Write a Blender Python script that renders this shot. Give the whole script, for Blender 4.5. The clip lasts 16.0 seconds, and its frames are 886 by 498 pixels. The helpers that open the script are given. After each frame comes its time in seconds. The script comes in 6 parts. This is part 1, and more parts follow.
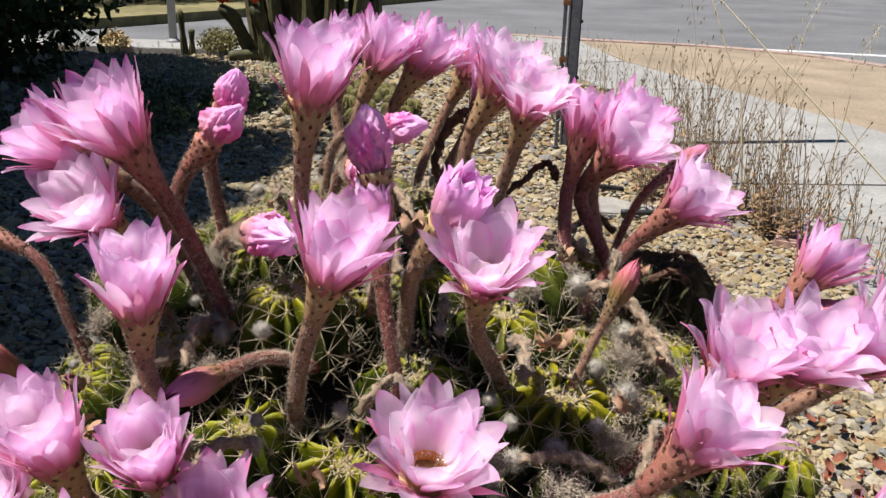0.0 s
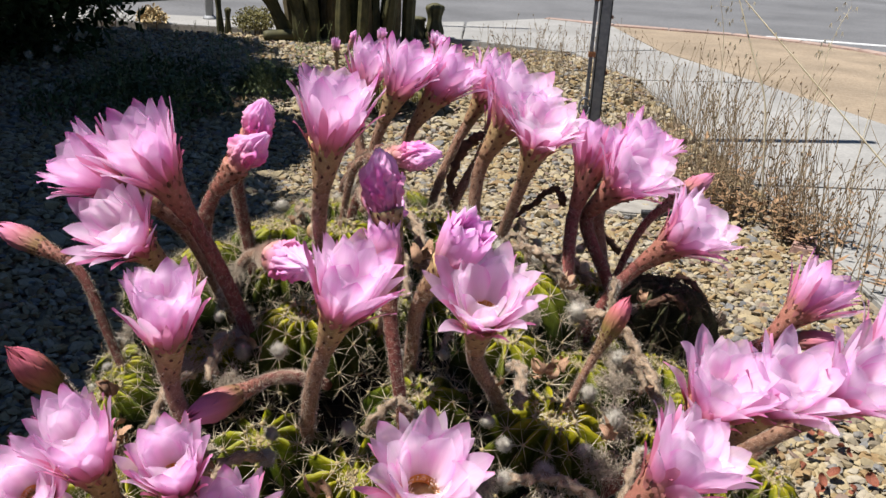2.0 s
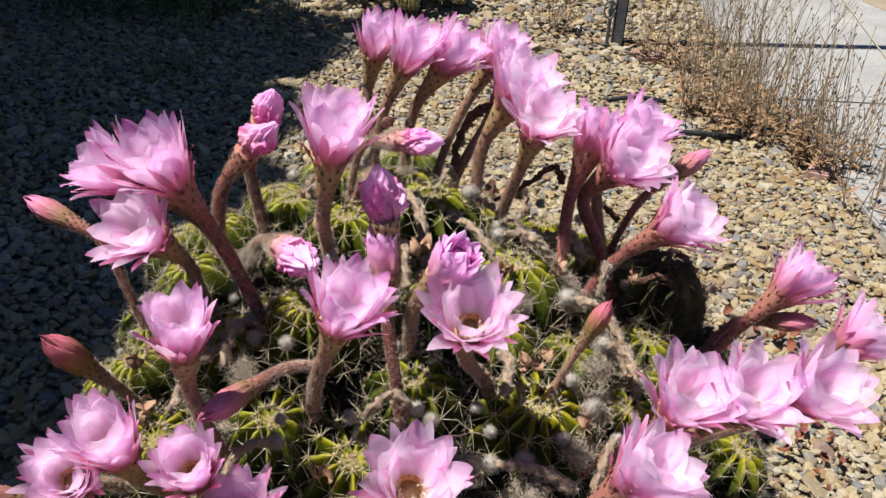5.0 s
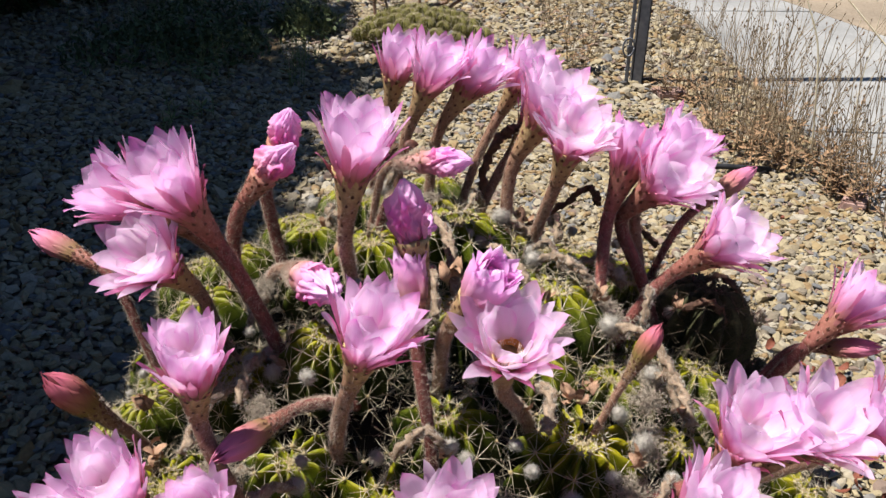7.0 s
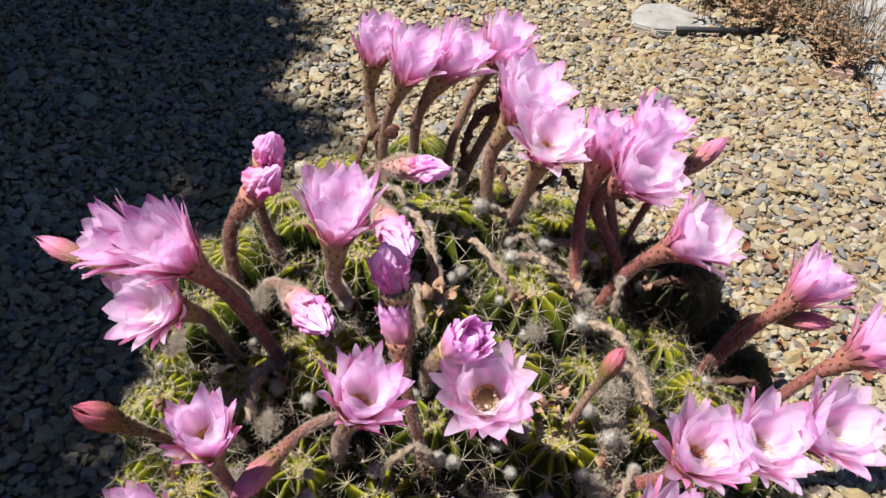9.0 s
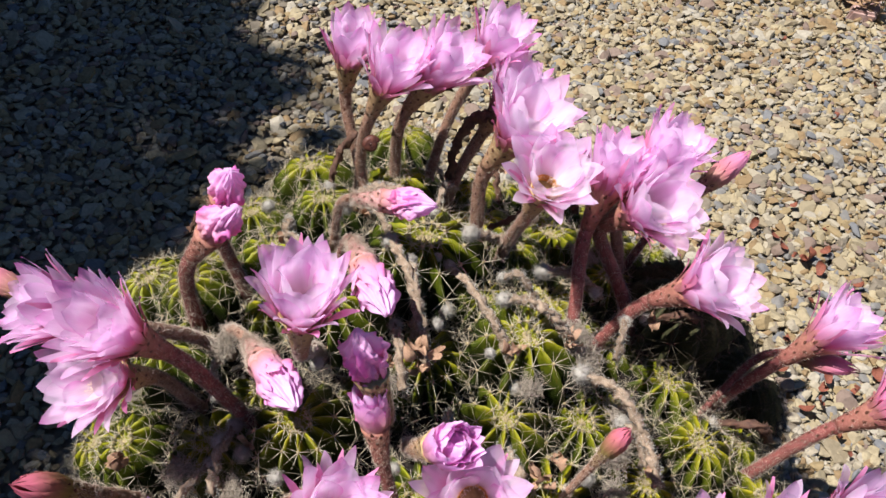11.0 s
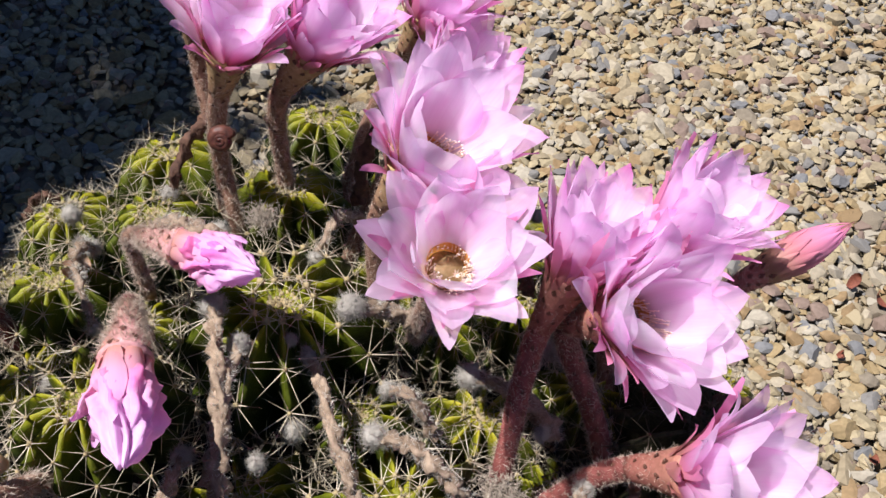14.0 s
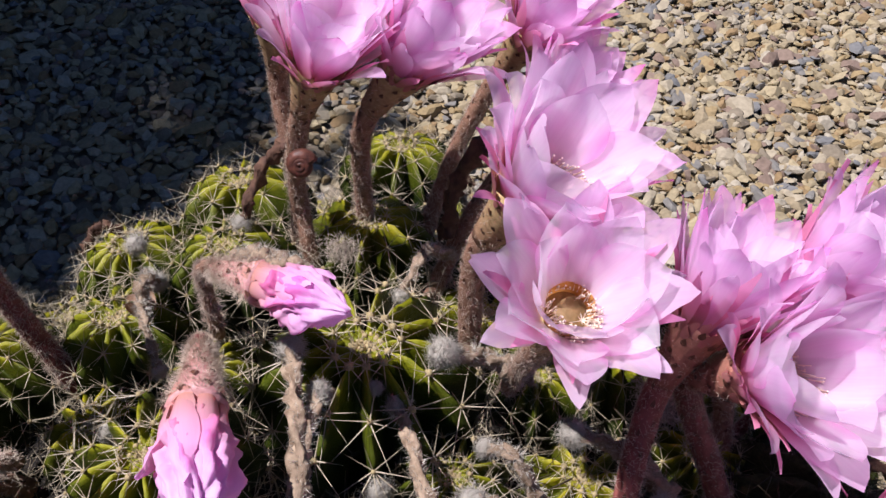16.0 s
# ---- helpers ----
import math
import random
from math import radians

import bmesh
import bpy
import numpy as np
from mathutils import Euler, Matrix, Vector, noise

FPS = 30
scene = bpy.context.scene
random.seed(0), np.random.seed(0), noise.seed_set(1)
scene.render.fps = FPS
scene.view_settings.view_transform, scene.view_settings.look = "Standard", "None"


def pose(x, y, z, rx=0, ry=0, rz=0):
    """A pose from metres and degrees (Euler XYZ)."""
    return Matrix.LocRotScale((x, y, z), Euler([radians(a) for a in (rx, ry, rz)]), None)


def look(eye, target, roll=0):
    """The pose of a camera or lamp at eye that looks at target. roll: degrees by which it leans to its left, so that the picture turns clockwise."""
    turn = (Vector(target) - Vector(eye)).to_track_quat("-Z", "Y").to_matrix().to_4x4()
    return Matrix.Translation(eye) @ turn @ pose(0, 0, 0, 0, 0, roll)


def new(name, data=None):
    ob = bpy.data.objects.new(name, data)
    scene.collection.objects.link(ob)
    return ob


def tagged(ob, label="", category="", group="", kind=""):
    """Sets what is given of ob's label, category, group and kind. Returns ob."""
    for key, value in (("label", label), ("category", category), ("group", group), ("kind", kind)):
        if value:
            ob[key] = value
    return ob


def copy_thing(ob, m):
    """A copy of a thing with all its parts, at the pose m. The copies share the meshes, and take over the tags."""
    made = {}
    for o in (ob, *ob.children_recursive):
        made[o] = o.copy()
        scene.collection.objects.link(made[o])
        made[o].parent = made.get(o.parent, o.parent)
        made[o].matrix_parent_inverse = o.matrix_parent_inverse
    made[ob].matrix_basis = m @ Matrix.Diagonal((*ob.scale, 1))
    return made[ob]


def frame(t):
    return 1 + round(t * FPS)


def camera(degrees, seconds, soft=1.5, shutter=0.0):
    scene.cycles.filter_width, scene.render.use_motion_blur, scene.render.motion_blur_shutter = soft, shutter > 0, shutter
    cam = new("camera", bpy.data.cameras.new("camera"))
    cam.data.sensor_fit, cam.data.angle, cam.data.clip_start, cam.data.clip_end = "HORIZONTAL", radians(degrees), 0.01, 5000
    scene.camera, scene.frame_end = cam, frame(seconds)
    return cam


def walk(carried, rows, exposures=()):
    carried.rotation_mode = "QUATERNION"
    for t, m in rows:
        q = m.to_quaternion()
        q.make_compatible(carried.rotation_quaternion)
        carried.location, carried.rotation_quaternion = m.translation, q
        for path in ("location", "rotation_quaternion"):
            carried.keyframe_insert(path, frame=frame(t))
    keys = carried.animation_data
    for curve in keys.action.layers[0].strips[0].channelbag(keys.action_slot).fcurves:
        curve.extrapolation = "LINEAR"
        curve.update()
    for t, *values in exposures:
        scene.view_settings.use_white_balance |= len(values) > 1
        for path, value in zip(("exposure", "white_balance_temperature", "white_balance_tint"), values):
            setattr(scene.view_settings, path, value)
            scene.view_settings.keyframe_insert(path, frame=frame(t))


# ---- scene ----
cam = camera(53.8, 16.0)
PATH = [
    (0, (0.009, -0.003, 0.777), (0.003, 1.885, 0.116), 1.7),
    (0.5, (0.018, -0.004, 0.792), (-0.017, 1.878, 0.117), 1.3),
    (1, (0.023, -0.013, 0.811), (-0.03, 1.864, 0.122), 1.4),
    (1.5, (0.024, -0.026, 0.832), (-0.034, 1.847, 0.134), 2.4),
    (2, (0.03, -0.042, 0.851), (-0.04, 1.824, 0.135), 2.9),
    (2.5, (0.036, -0.05, 0.864), (-0.048, 1.808, 0.127), 3.0),
    (3, (0.033, -0.052, 0.864), (-0.052, 1.794, 0.1), 2.9),
    (3.2, (0.036, -0.053, 0.864), (-0.062, 1.791, 0.097), 2.6),
    (5.3, (0.065, -0.025, 1.01), (-0.051, 1.703, 0.011), 3.7),
    (5.5, (0.074, -0.006, 0.994), (-0.045, 1.737, 0.019), 4.0),
    (6, (0.077, -0.009, 0.998), (-0.061, 1.782, 0.119), 3.6),
    (6.5, (0.072, -0.012, 0.982), (-0.077, 1.787, 0.12), 2.7),
    (7, (0.039, 0.014, 0.94), (-0.12, 1.8, 0.055), 1.5),
    (7.5, (0.02, 0.023, 0.975), (-0.144, 1.778, 0.031), -0.0),
    (8, (0.0, 0.019, 1.05), (-0.163, 1.696, -0.027), -0.9),
    (8.5, (0.014, 0.046, 1.122), (-0.141, 1.632, -0.087), -1.1),
    (9, (0.051, 0.096, 1.187), (-0.083, 1.626, -0.095), -0.7),
    (9.2, (0.063, 0.116, 1.199), (-0.057, 1.632, -0.101), -0.4),
    (11.3, (0.026, 0.339, 1.23), (-0.073, 1.686, -0.245), 0.3),
    (11.5, (0.013, 0.362, 1.213), (-0.091, 1.708, -0.263), 0.3),
    (12, (0.033, 0.442, 1.159), (-0.088, 1.788, -0.315), 1.5),
    (12.5, (0.092, 0.539, 1.105), (-0.114, 1.852, -0.39), 1.3),
    (13, (0.137, 0.602, 1.056), (-0.102, 1.887, -0.458), 0.9),
    (13.5, (0.165, 0.65, 1.023), (-0.096, 1.909, -0.509), 0.8),
    (14, (0.169, 0.678, 1.001), (-0.128, 1.91, -0.547), 0.2),
    (14.5, (0.187, 0.712, 0.977), (-0.137, 1.921, -0.583), -0.6),
    (15, (0.182, 0.731, 0.963), (-0.168, 1.92, -0.606), -1.4),
    (15.5, (0.177, 0.735, 0.955), (-0.2, 1.938, -0.598), -1.7),
    (16, (0.12, 0.709, 0.95), (-0.284, 1.981, -0.539), -2.0),
]
# the film's own picture turns slightly bluer and lighter towards its end
TONE = [(0, 1.02, 6500, 11), (5.5, 1.03, 6450, 11), (7, 1.08, 6400, 11), (8, 1.16, 6350, 11), (9, 1.12, 6300, 11), (12, 1.03, 6150, 13), (14, 1.02, 6100, 15), (15.5, 0.88, 6050, 20), (16, 0.86, 6050, 20)]
walk(cam, [(t, look(eye, target, roll)) for t, eye, target, roll in PATH], TONE)


# ---- light ----
SUN_ELEVATION, SUN_AZIMUTH = 65.0, 258.7
world = bpy.data.worlds.new("sky")
scene.world = world
world.use_nodes = True
sky = world.node_tree.nodes.new("ShaderNodeTexSky")
sky.sky_type, sky.sun_disc = "NISHITA", False
sky.ozone_density, sky.dust_density = 10.0, 0.2
sky.sun_elevation, sky.sun_rotation = radians(SUN_ELEVATION), radians(SUN_AZIMUTH)
world.node_tree.links.new(sky.outputs[0], world.node_tree.nodes["Background"].inputs[0])
world.node_tree.nodes["Background"].inputs[1].default_value = 0.034
sun = new("sun", bpy.data.lights.new("sun", "SUN"))
sun.data.energy, sun.data.angle, sun.data.color = 4.3, radians(0.55), (1.0, 0.97, 0.93)
ce, se = math.cos(radians(SUN_ELEVATION)), math.sin(radians(SUN_ELEVATION))
SUN_FROM = Vector((math.sin(radians(SUN_AZIMUTH)) * ce, math.cos(radians(SUN_AZIMUTH)) * ce, se))
sun.matrix_world = look(SUN_FROM * 20, (0, 0, 0))


# ---- materials ----
def shader(name, rough=0.6, metal=0.0, spec=0.3):
    m = bpy.data.materials.new(name)
    m.use_nodes = True
    nt = m.node_tree
    b = nt.nodes["Principled BSDF"]
    b.inputs["Roughness"].default_value = rough
    b.inputs["Metallic"].default_value = metal
    b.inputs["Specular IOR Level"].default_value = spec
    return m, nt, b


def ramp(nt, fac, stops, interp="LINEAR"):
    r = nt.nodes.new("ShaderNodeValToRGB")
    r.color_ramp.interpolation = interp
    while len(r.color_ramp.elements) < len(stops):
        r.color_ramp.elements.new(0.5)
    for e, (p, c) in zip(r.color_ramp.elements, stops):
        e.position, e.color = p, (*c, 1)
    nt.links.new(fac, r.inputs[0])
    return r.outputs[0]


def noise_tex(nt, scale, detail=4.0, rough=0.6, coord="Object"):
    tc = nt.nodes.new("ShaderNodeTexCoord")
    n = nt.nodes.new("ShaderNodeTexNoise")
    n.inputs["Scale"].default_value, n.inputs["Detail"].default_value, n.inputs["Roughness"].default_value = scale, detail, rough
    nt.links.new(tc.outputs[coord], n.inputs["Vector"])
    return n.outputs["Fac"]


def mix(nt, fac, a, b, how="MIX"):
    n = nt.nodes.new("ShaderNodeMix")
    n.data_type, n.blend_type = "RGBA", how
    for sock, v in ((n.inputs[0], fac), (n.inputs[6], a), (n.inputs[7], b)):
        if isinstance(v, (int, float)):
            sock.default_value = v
        elif isinstance(v, tuple):
            sock.default_value = (*v, 1)
        else:
            nt.links.new(v, sock)
    return n.outputs[2]


def bump(nt, b, height, strength=0.4, dist=0.002):
    n = nt.nodes.new("ShaderNodeBump")
    n.inputs["Strength"].default_value, n.inputs["Distance"].default_value = strength, dist
    nt.links.new(height, n.inputs["Height"])
    nt.links.new(n.outputs[0], b.inputs["Normal"])


def local_z(nt, lo, hi, axis=2):
    tc = nt.nodes.new("ShaderNodeTexCoord")
    sp = nt.nodes.new("ShaderNodeSeparateXYZ")
    mr = nt.nodes.new("ShaderNodeMapRange")
    mr.inputs[1].default_value, mr.inputs[2].default_value = lo, hi
    nt.links.new(tc.outputs["Object"], sp.inputs[0])
    nt.links.new(sp.outputs[axis], mr.inputs[0])
    return mr.outputs[0]


def plain(name, c1, c2, scale=40.0, rough=0.7, spec=0.3, metal=0.0, relief=0.3, dist=0.001, coarse=None):
    """Two tones mixed by noise, with a coarser second noise, and fine relief."""
    m, nt, b = shader(name, rough, metal, spec)
    f = noise_tex(nt, scale)
    col = ramp(nt, f, [(0.32, c1), (0.68, c2)])
    g = noise_tex(nt, coarse or scale / 9, 3)
    dark = ramp(nt, g, [(0.3, (0.72, 0.72, 0.72)), (0.7, (1.1, 1.1, 1.1))])
    nt.links.new(mix(nt, 1.0, col, dark, "MULTIPLY"), b.inputs["Base Color"])
    if relief:
        bump(nt, b, f, relief, dist)
    return m


def leaf_like(name, colour_of, rough=0.45, through_share=0.56, spec=0.12, clear=0.0):
    """A thin sheet that lets light through. colour_of(nt) gives its colour socket."""
    m, nt, b = shader(name, rough, 0, spec)
    col = colour_of(nt)
    nt.links.new(col, b.inputs["Base Color"])
    tr = nt.nodes.new("ShaderNodeBsdfTranslucent")
    nt.links.new(col, tr.inputs[0])
    ms = nt.nodes.new("ShaderNodeMixShader")
    ms.inputs[0].default_value = through_share
    nt.links.new(b.outputs[0], ms.inputs[1])
    nt.links.new(tr.outputs[0], ms.inputs[2])
    out = ms.outputs[0]
    if clear:
        tp = nt.nodes.new("ShaderNodeBsdfTransparent")
        tp.inputs[0].default_value = (1.0, 0.94, 0.99, 1)
        m2 = nt.nodes.new("ShaderNodeMixShader")
        m2.inputs[0].default_value = clear
        nt.links.new(out, m2.inputs[1])
        nt.links.new(tp.outputs[0], m2.inputs[2])
        out = m2.outputs[0]
    nt.links.new(out, nt.nodes["Material Output"].inputs[0])
    return m


def petal_colour(stops, edge=(0.94, 0.50, 0.81)):
    def make(nt):
        base = ramp(nt, local_z(nt, 0.0, 0.066), stops)
        tc = nt.nodes.new("ShaderNodeTexCoord")
        mp = nt.nodes.new("ShaderNodeMapping")
        mp.inputs["Scale"].default_value = (40, 900, 40)
        nt.links.new(tc.outputs["Object"], mp.inputs["Vector"])
        st = nt.nodes.new("ShaderNodeTexNoise")
        st.inputs["Scale"].default_value, st.inputs["Detail"].default_value = 1.0, 2.0
        nt.links.new(mp.outputs[0], st.inputs["Vector"])
        veins = ramp(nt, st.outputs["Fac"], [(0.32, (0.98, 0.93, 0.97)), (0.62, (1.0, 1.0, 1.0))])
        col = mix(nt, 1.0, base, veins, "MULTIPLY")
        blotch = ramp(nt, noise_tex(nt, 70, 2, 0.5), [(0.35, (0.99, 0.95, 0.98)), (0.65, (1.0, 1.0, 1.0))])
        col = mix(nt, 1.0, col, blotch, "MULTIPLY")
        rim = local_z(nt, -0.0165, 0.0165, 1)
        col = mix(nt, 1.0, col, ramp(nt, rim, [(0.0, edge), (0.17, (1, 1, 1)), (0.5, (0.995, 0.985, 0.99)), (0.83, (1, 1, 1)), (1.0, edge)]), "MULTIPLY")
        oi = nt.nodes.new("ShaderNodeObjectInfo")
        tint = ramp(nt, oi.outputs["Random"], [(0.0, (0.98, 0.93, 0.97)), (1.0, (1.0, 1.0, 1.0))])
        return mix(nt, 1.0, col, tint, "MULTIPLY")
    return make


PETAL = leaf_like("petal_pink", petal_colour([(0.0, (0.99, 0.95, 0.86)), (0.18, (0.99, 0.975, 0.975)), (0.64, (0.985, 0.955, 0.985)), (0.86, (0.97, 0.76, 0.94)), (1.0, (0.93, 0.38, 0.78))]), through_share=0.55, clear=0.45)
PETAL_OUT = leaf_like("petal_outer_pink", petal_colour([(0.0, (0.82, 0.33, 0.45)), (0.20, (0.92, 0.49, 0.72)), (0.50, (0.975, 0.80, 0.95)), (0.76, (0.96, 0.66, 0.90)), (1.0, (0.90, 0.25, 0.69))]), through_share=0.54, clear=0.31)
SEPAL = leaf_like("sepal_rose_brown", petal_colour([(0.0, (0.46, 0.20, 0.17)), (0.18, (0.66, 0.25, 0.36)), (0.6, (0.80, 0.34, 0.54)), (1.0, (0.52, 0.16, 0.26))]), through_share=0.35)
WITHERED = leaf_like("petal_withered", petal_colour([(0.0, (0.62, 0.34, 0.26)), (0.25, (0.86, 0.47, 0.60)), (0.6, (0.95, 0.58, 0.87)), (1.0, (0.97, 0.72, 0.95))]), through_share=0.42)
WITHERED_DARK = leaf_like("petal_withered_purple", petal_colour([(0.0, (0.74, 0.34, 0.46)), (0.4, (0.96, 0.49, 0.76)), (1.0, (0.97, 0.66, 0.90))]), through_share=0.40)
BUD = leaf_like("bud_red_brown", petal_colour([(0.0, (0.24, 0.185, 0.06)), (0.28, (0.42, 0.18, 0.12)), (0.55, (0.60, 0.17, 0.22)), (1.0, (0.46, 0.12, 0.13))], (0.62, 0.45, 0.42)), through_share=0.2)
BUD_PINK = leaf_like("bud_rose", petal_colour([(0.0, (0.30, 0.19, 0.09)), (0.35, (0.52, 0.20, 0.22)), (0.75, (0.72, 0.27, 0.42)), (1.0, (0.46, 0.14, 0.20))], (0.66, 0.46, 0.50)), through_share=0.2)

TUBE = plain("tube_skin", (0.19, 0.100, 0.063), (0.335, 0.190, 0.125), 160, 0.6, relief=0.4, coarse=28)
TUBE_RED = plain("tube_skin_red", (0.135, 0.040, 0.033), (0.265, 0.084, 0.068), 160, 0.6, relief=0.4, coarse=28)


def cone_skin(name, low, high):
    """Skin of the cone under the petals: from the tube's colour below to olive tan above."""
    m, nt, b = shader(name, 0.6, 0, 0.25)
    col = ramp(nt, local_z(nt, -0.052, 0.0), [(0.0, low), (1.0, high)])
    f = noise_tex(nt, 220, 3)
    col = mix(nt, 1.0, col, ramp(nt, f, [(0.3, (0.74, 0.68, 0.62)), (0.7, (1.1, 1.08, 1.05))]), "MULTIPLY")
    nt.links.new(col, b.inputs["Base Color"])
    bump(nt, b, f, 0.5, 0.001)
    return m


CONE = cone_skin("cone_olive_tan", (0.285, 0.165, 0.105), (0.44, 0.325, 0.155))
CONE_BUD = cone_skin("cone_olive_brown", (0.22, 0.13, 0.08), (0.25, 0.19, 0.075))
CONE_PINK = cone_skin("cone_fading_pink", (0.38, 0.19, 0.16), (0.64, 0.34, 0.34))
CONE_RED = cone_skin("cone_red_brown", (0.235, 0.085, 0.068), (0.37, 0.17, 0.125))
SCALE = plain("tube_scale", (0.075, 0.030, 0.018), (0.14, 0.055, 0.035), 200, 0.6)
HAIR = plain("tube_hair", (0.38, 0.28, 0.20), (0.62, 0.52, 0.42), 90, 0.8, relief=0)
WOOL = plain("wool_grey", (0.30, 0.27, 0.22), (0.58, 0.54, 0.46), 300, 0.9, relief=0.5)
AREOLE = plain("areole_felt", (0.27, 0.205, 0.095), (0.46, 0.37, 0.20), 300, 0.9, relief=0)
SPINE = plain("spine", (0.28, 0.225, 0.14), (0.58, 0.50, 0.37), 60, 0.5, relief=0)
STAMEN = plain("stamen", (0.84, 0.66, 0.48), (0.94, 0.84, 0.72), 200, 0.5, relief=0)
THROAT = leaf_like("throat", lambda nt: ramp(nt, noise_tex(nt, 200), [(0.3, (0.56, 0.25, 0.05)), (0.7, (0.76, 0.43, 0.13))]), through_share=0.4)
MAT = plain("matted_wool", (0.24, 0.19, 0.135), (0.50, 0.43, 0.34), 60, 0.9, relief=0)
DEAD = plain("dead_stalk", (0.15, 0.100, 0.062), (0.38, 0.285, 0.195), 120, 0.85, relief=0.8, dist=0.002)
DEAD_DARK = plain("dead_stalk_dark", (0.065, 0.032, 0.022), (0.15, 0.078, 0.046), 120, 0.8, relief=0.8, dist=0.002)
DRY_PETAL = plain("dry_petal", (0.28, 0.15, 0.085), (0.50, 0.32, 0.20), 150, 0.7, relief=0.5)
SHADED_MOUND = plain("clump_base", (0.010, 0.008, 0.006), (0.035, 0.026, 0.018), 90, 0.9, relief=1.0, dist=0.006)
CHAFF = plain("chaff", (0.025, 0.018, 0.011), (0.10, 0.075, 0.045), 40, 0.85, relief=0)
SNAIL = plain("snail_shell", (0.30, 0.19, 0.09), (0.44, 0.30, 0.16), 60, 0.35, 0.5, relief=0.1)
STRAW = plain("dry_straw", (0.20, 0.145, 0.085), (0.36, 0.275, 0.17), 30, 0.75, relief=0)
STRAW_PALE = plain("pale_straw", (0.58, 0.48, 0.31), (0.74, 0.66, 0.48), 30, 0.6, relief=0)
SEEDHEAD = plain("seed_head", (0.13, 0.09, 0.055), (0.25, 0.175, 0.11), 60, 0.8, relief=0)
DRY_LEAF = plain("dry_leaf", (0.20, 0.11, 0.055), (0.38, 0.24, 0.13), 40, 0.75, relief=0)
WEED_GREEN = plain("weed_green", (0.10, 0.13, 0.04), (0.22, 0.24, 0.09), 40, 0.7, relief=0)
STEEL = plain("weathered_steel", (0.11, 0.115, 0.13), (0.19, 0.195, 0.21), 45, 0.5, 0.5, 0.4, relief=0.25)
RUST = plain("rust", (0.16, 0.06, 0.03), (0.28, 0.13, 0.06), 60, 0.85, relief=0.5)
POLE_PAINT = plain("pole_grey", (0.238, 0.245, 0.252), (0.294, 0.301, 0.308), 12, 0.5)
FLAGSTONE = plain("flagstone", (0.27, 0.252, 0.220), (0.39, 0.365, 0.322), 26, 0.85, relief=0.6, dist=0.004)
HOSE = plain("black_hose", (0.012, 0.012, 0.013), (0.03, 0.03, 0.032), 30, 0.5, relief=0)
CONCRETE = plain("concrete", (0.238, 0.232, 0.216), (0.318, 0.309, 0.286), 70, 0.85, relief=0.35, dist=0.002, coarse=1.7)
CURB_RED = plain("curb_faded_red", (0.286, 0.184, 0.143), (0.374, 0.299, 0.252), 22, 0.85, relief=0.3)
ASPHALT = plain("asphalt", (0.112, 0.112, 0.114), (0.165, 0.165, 0.165), 55, 0.9, relief=0.5, dist=0.003, coarse=0.9)
ROAD_PAINT = plain("road_paint", (0.528, 0.528, 0.512), (0.640, 0.640, 0.624), 25, 0.7, relief=0.2)
TAN_DIRT = plain("tan_dirt", (0.225, 0.172, 0.115), (0.315, 0.252, 0.180), 60, 0.95, relief=0.5, dist=0.004, coarse=2.2)
SOIL = plain("soil", (0.15, 0.122, 0.088), (0.27, 0.222, 0.16), 55, 0.95, relief=0.7, dist=0.006, coarse=3)
FAR_GRASS = plain("far_dry_verge", (0.13, 0.12, 0.05), (0.24, 0.20, 0.095), 8, 0.95, relief=0.5, dist=0.02, coarse=0.8)
COLUMN = plain("column_cactus_skin", (0.042, 0.042, 0.018), (0.104, 0.094, 0.038), 16, 0.65, relief=0.3)
COLUMN_OLD = plain("column_cactus_corky", (0.085, 0.065, 0.035), (0.17, 0.135, 0.07), 16, 0.8, relief=0.4)
ORANGE = plain("orange_bloom", (0.62, 0.07, 0.02), (0.78, 0.16, 0.04), 40, 0.5, relief=0)
SHRUB_LEAF = leaf_like("shrub_leaf", lambda nt: ramp(nt, noise_tex(nt, 9, 3), [(0.3, (0.02, 0.035, 0.012)), (0.7, (0.06, 0.085, 0.03))]), through_share=0.25)
SHRUB_BLOOM = plain("shrub_bloom_white", (0.36, 0.37, 0.33), (0.56, 0.56, 0.52), 40, 0.7, relief=0)
BARK = plain("bark", (0.07, 0.05, 0.035), (0.15, 0.11, 0.08), 30, 0.9, relief=0.7, dist=0.006)


def cactus_skin():
    m, nt, b = shader("cactus_skin", 0.45, 0, 0.22)
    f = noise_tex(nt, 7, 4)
    # flanks coloured darker than the crown, partly to put groove shade into the skin
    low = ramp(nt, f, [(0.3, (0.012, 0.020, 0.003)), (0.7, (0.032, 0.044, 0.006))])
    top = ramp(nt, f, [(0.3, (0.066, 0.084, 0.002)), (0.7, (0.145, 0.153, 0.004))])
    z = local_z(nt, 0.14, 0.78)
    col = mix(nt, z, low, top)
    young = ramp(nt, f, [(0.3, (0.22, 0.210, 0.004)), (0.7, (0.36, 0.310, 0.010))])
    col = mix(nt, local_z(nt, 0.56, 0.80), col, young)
    oi = nt.nodes.new("ShaderNodeObjectInfo")
    tint = ramp(nt, oi.outputs["Random"], [(0.0, (0.78, 0.85, 0.8)), (1.0, (1.15, 1.08, 1.0))])
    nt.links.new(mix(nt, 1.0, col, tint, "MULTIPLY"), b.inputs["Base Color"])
    bump(nt, b, noise_tex(nt, 40, 3), 0.25, 0.02)
    return m


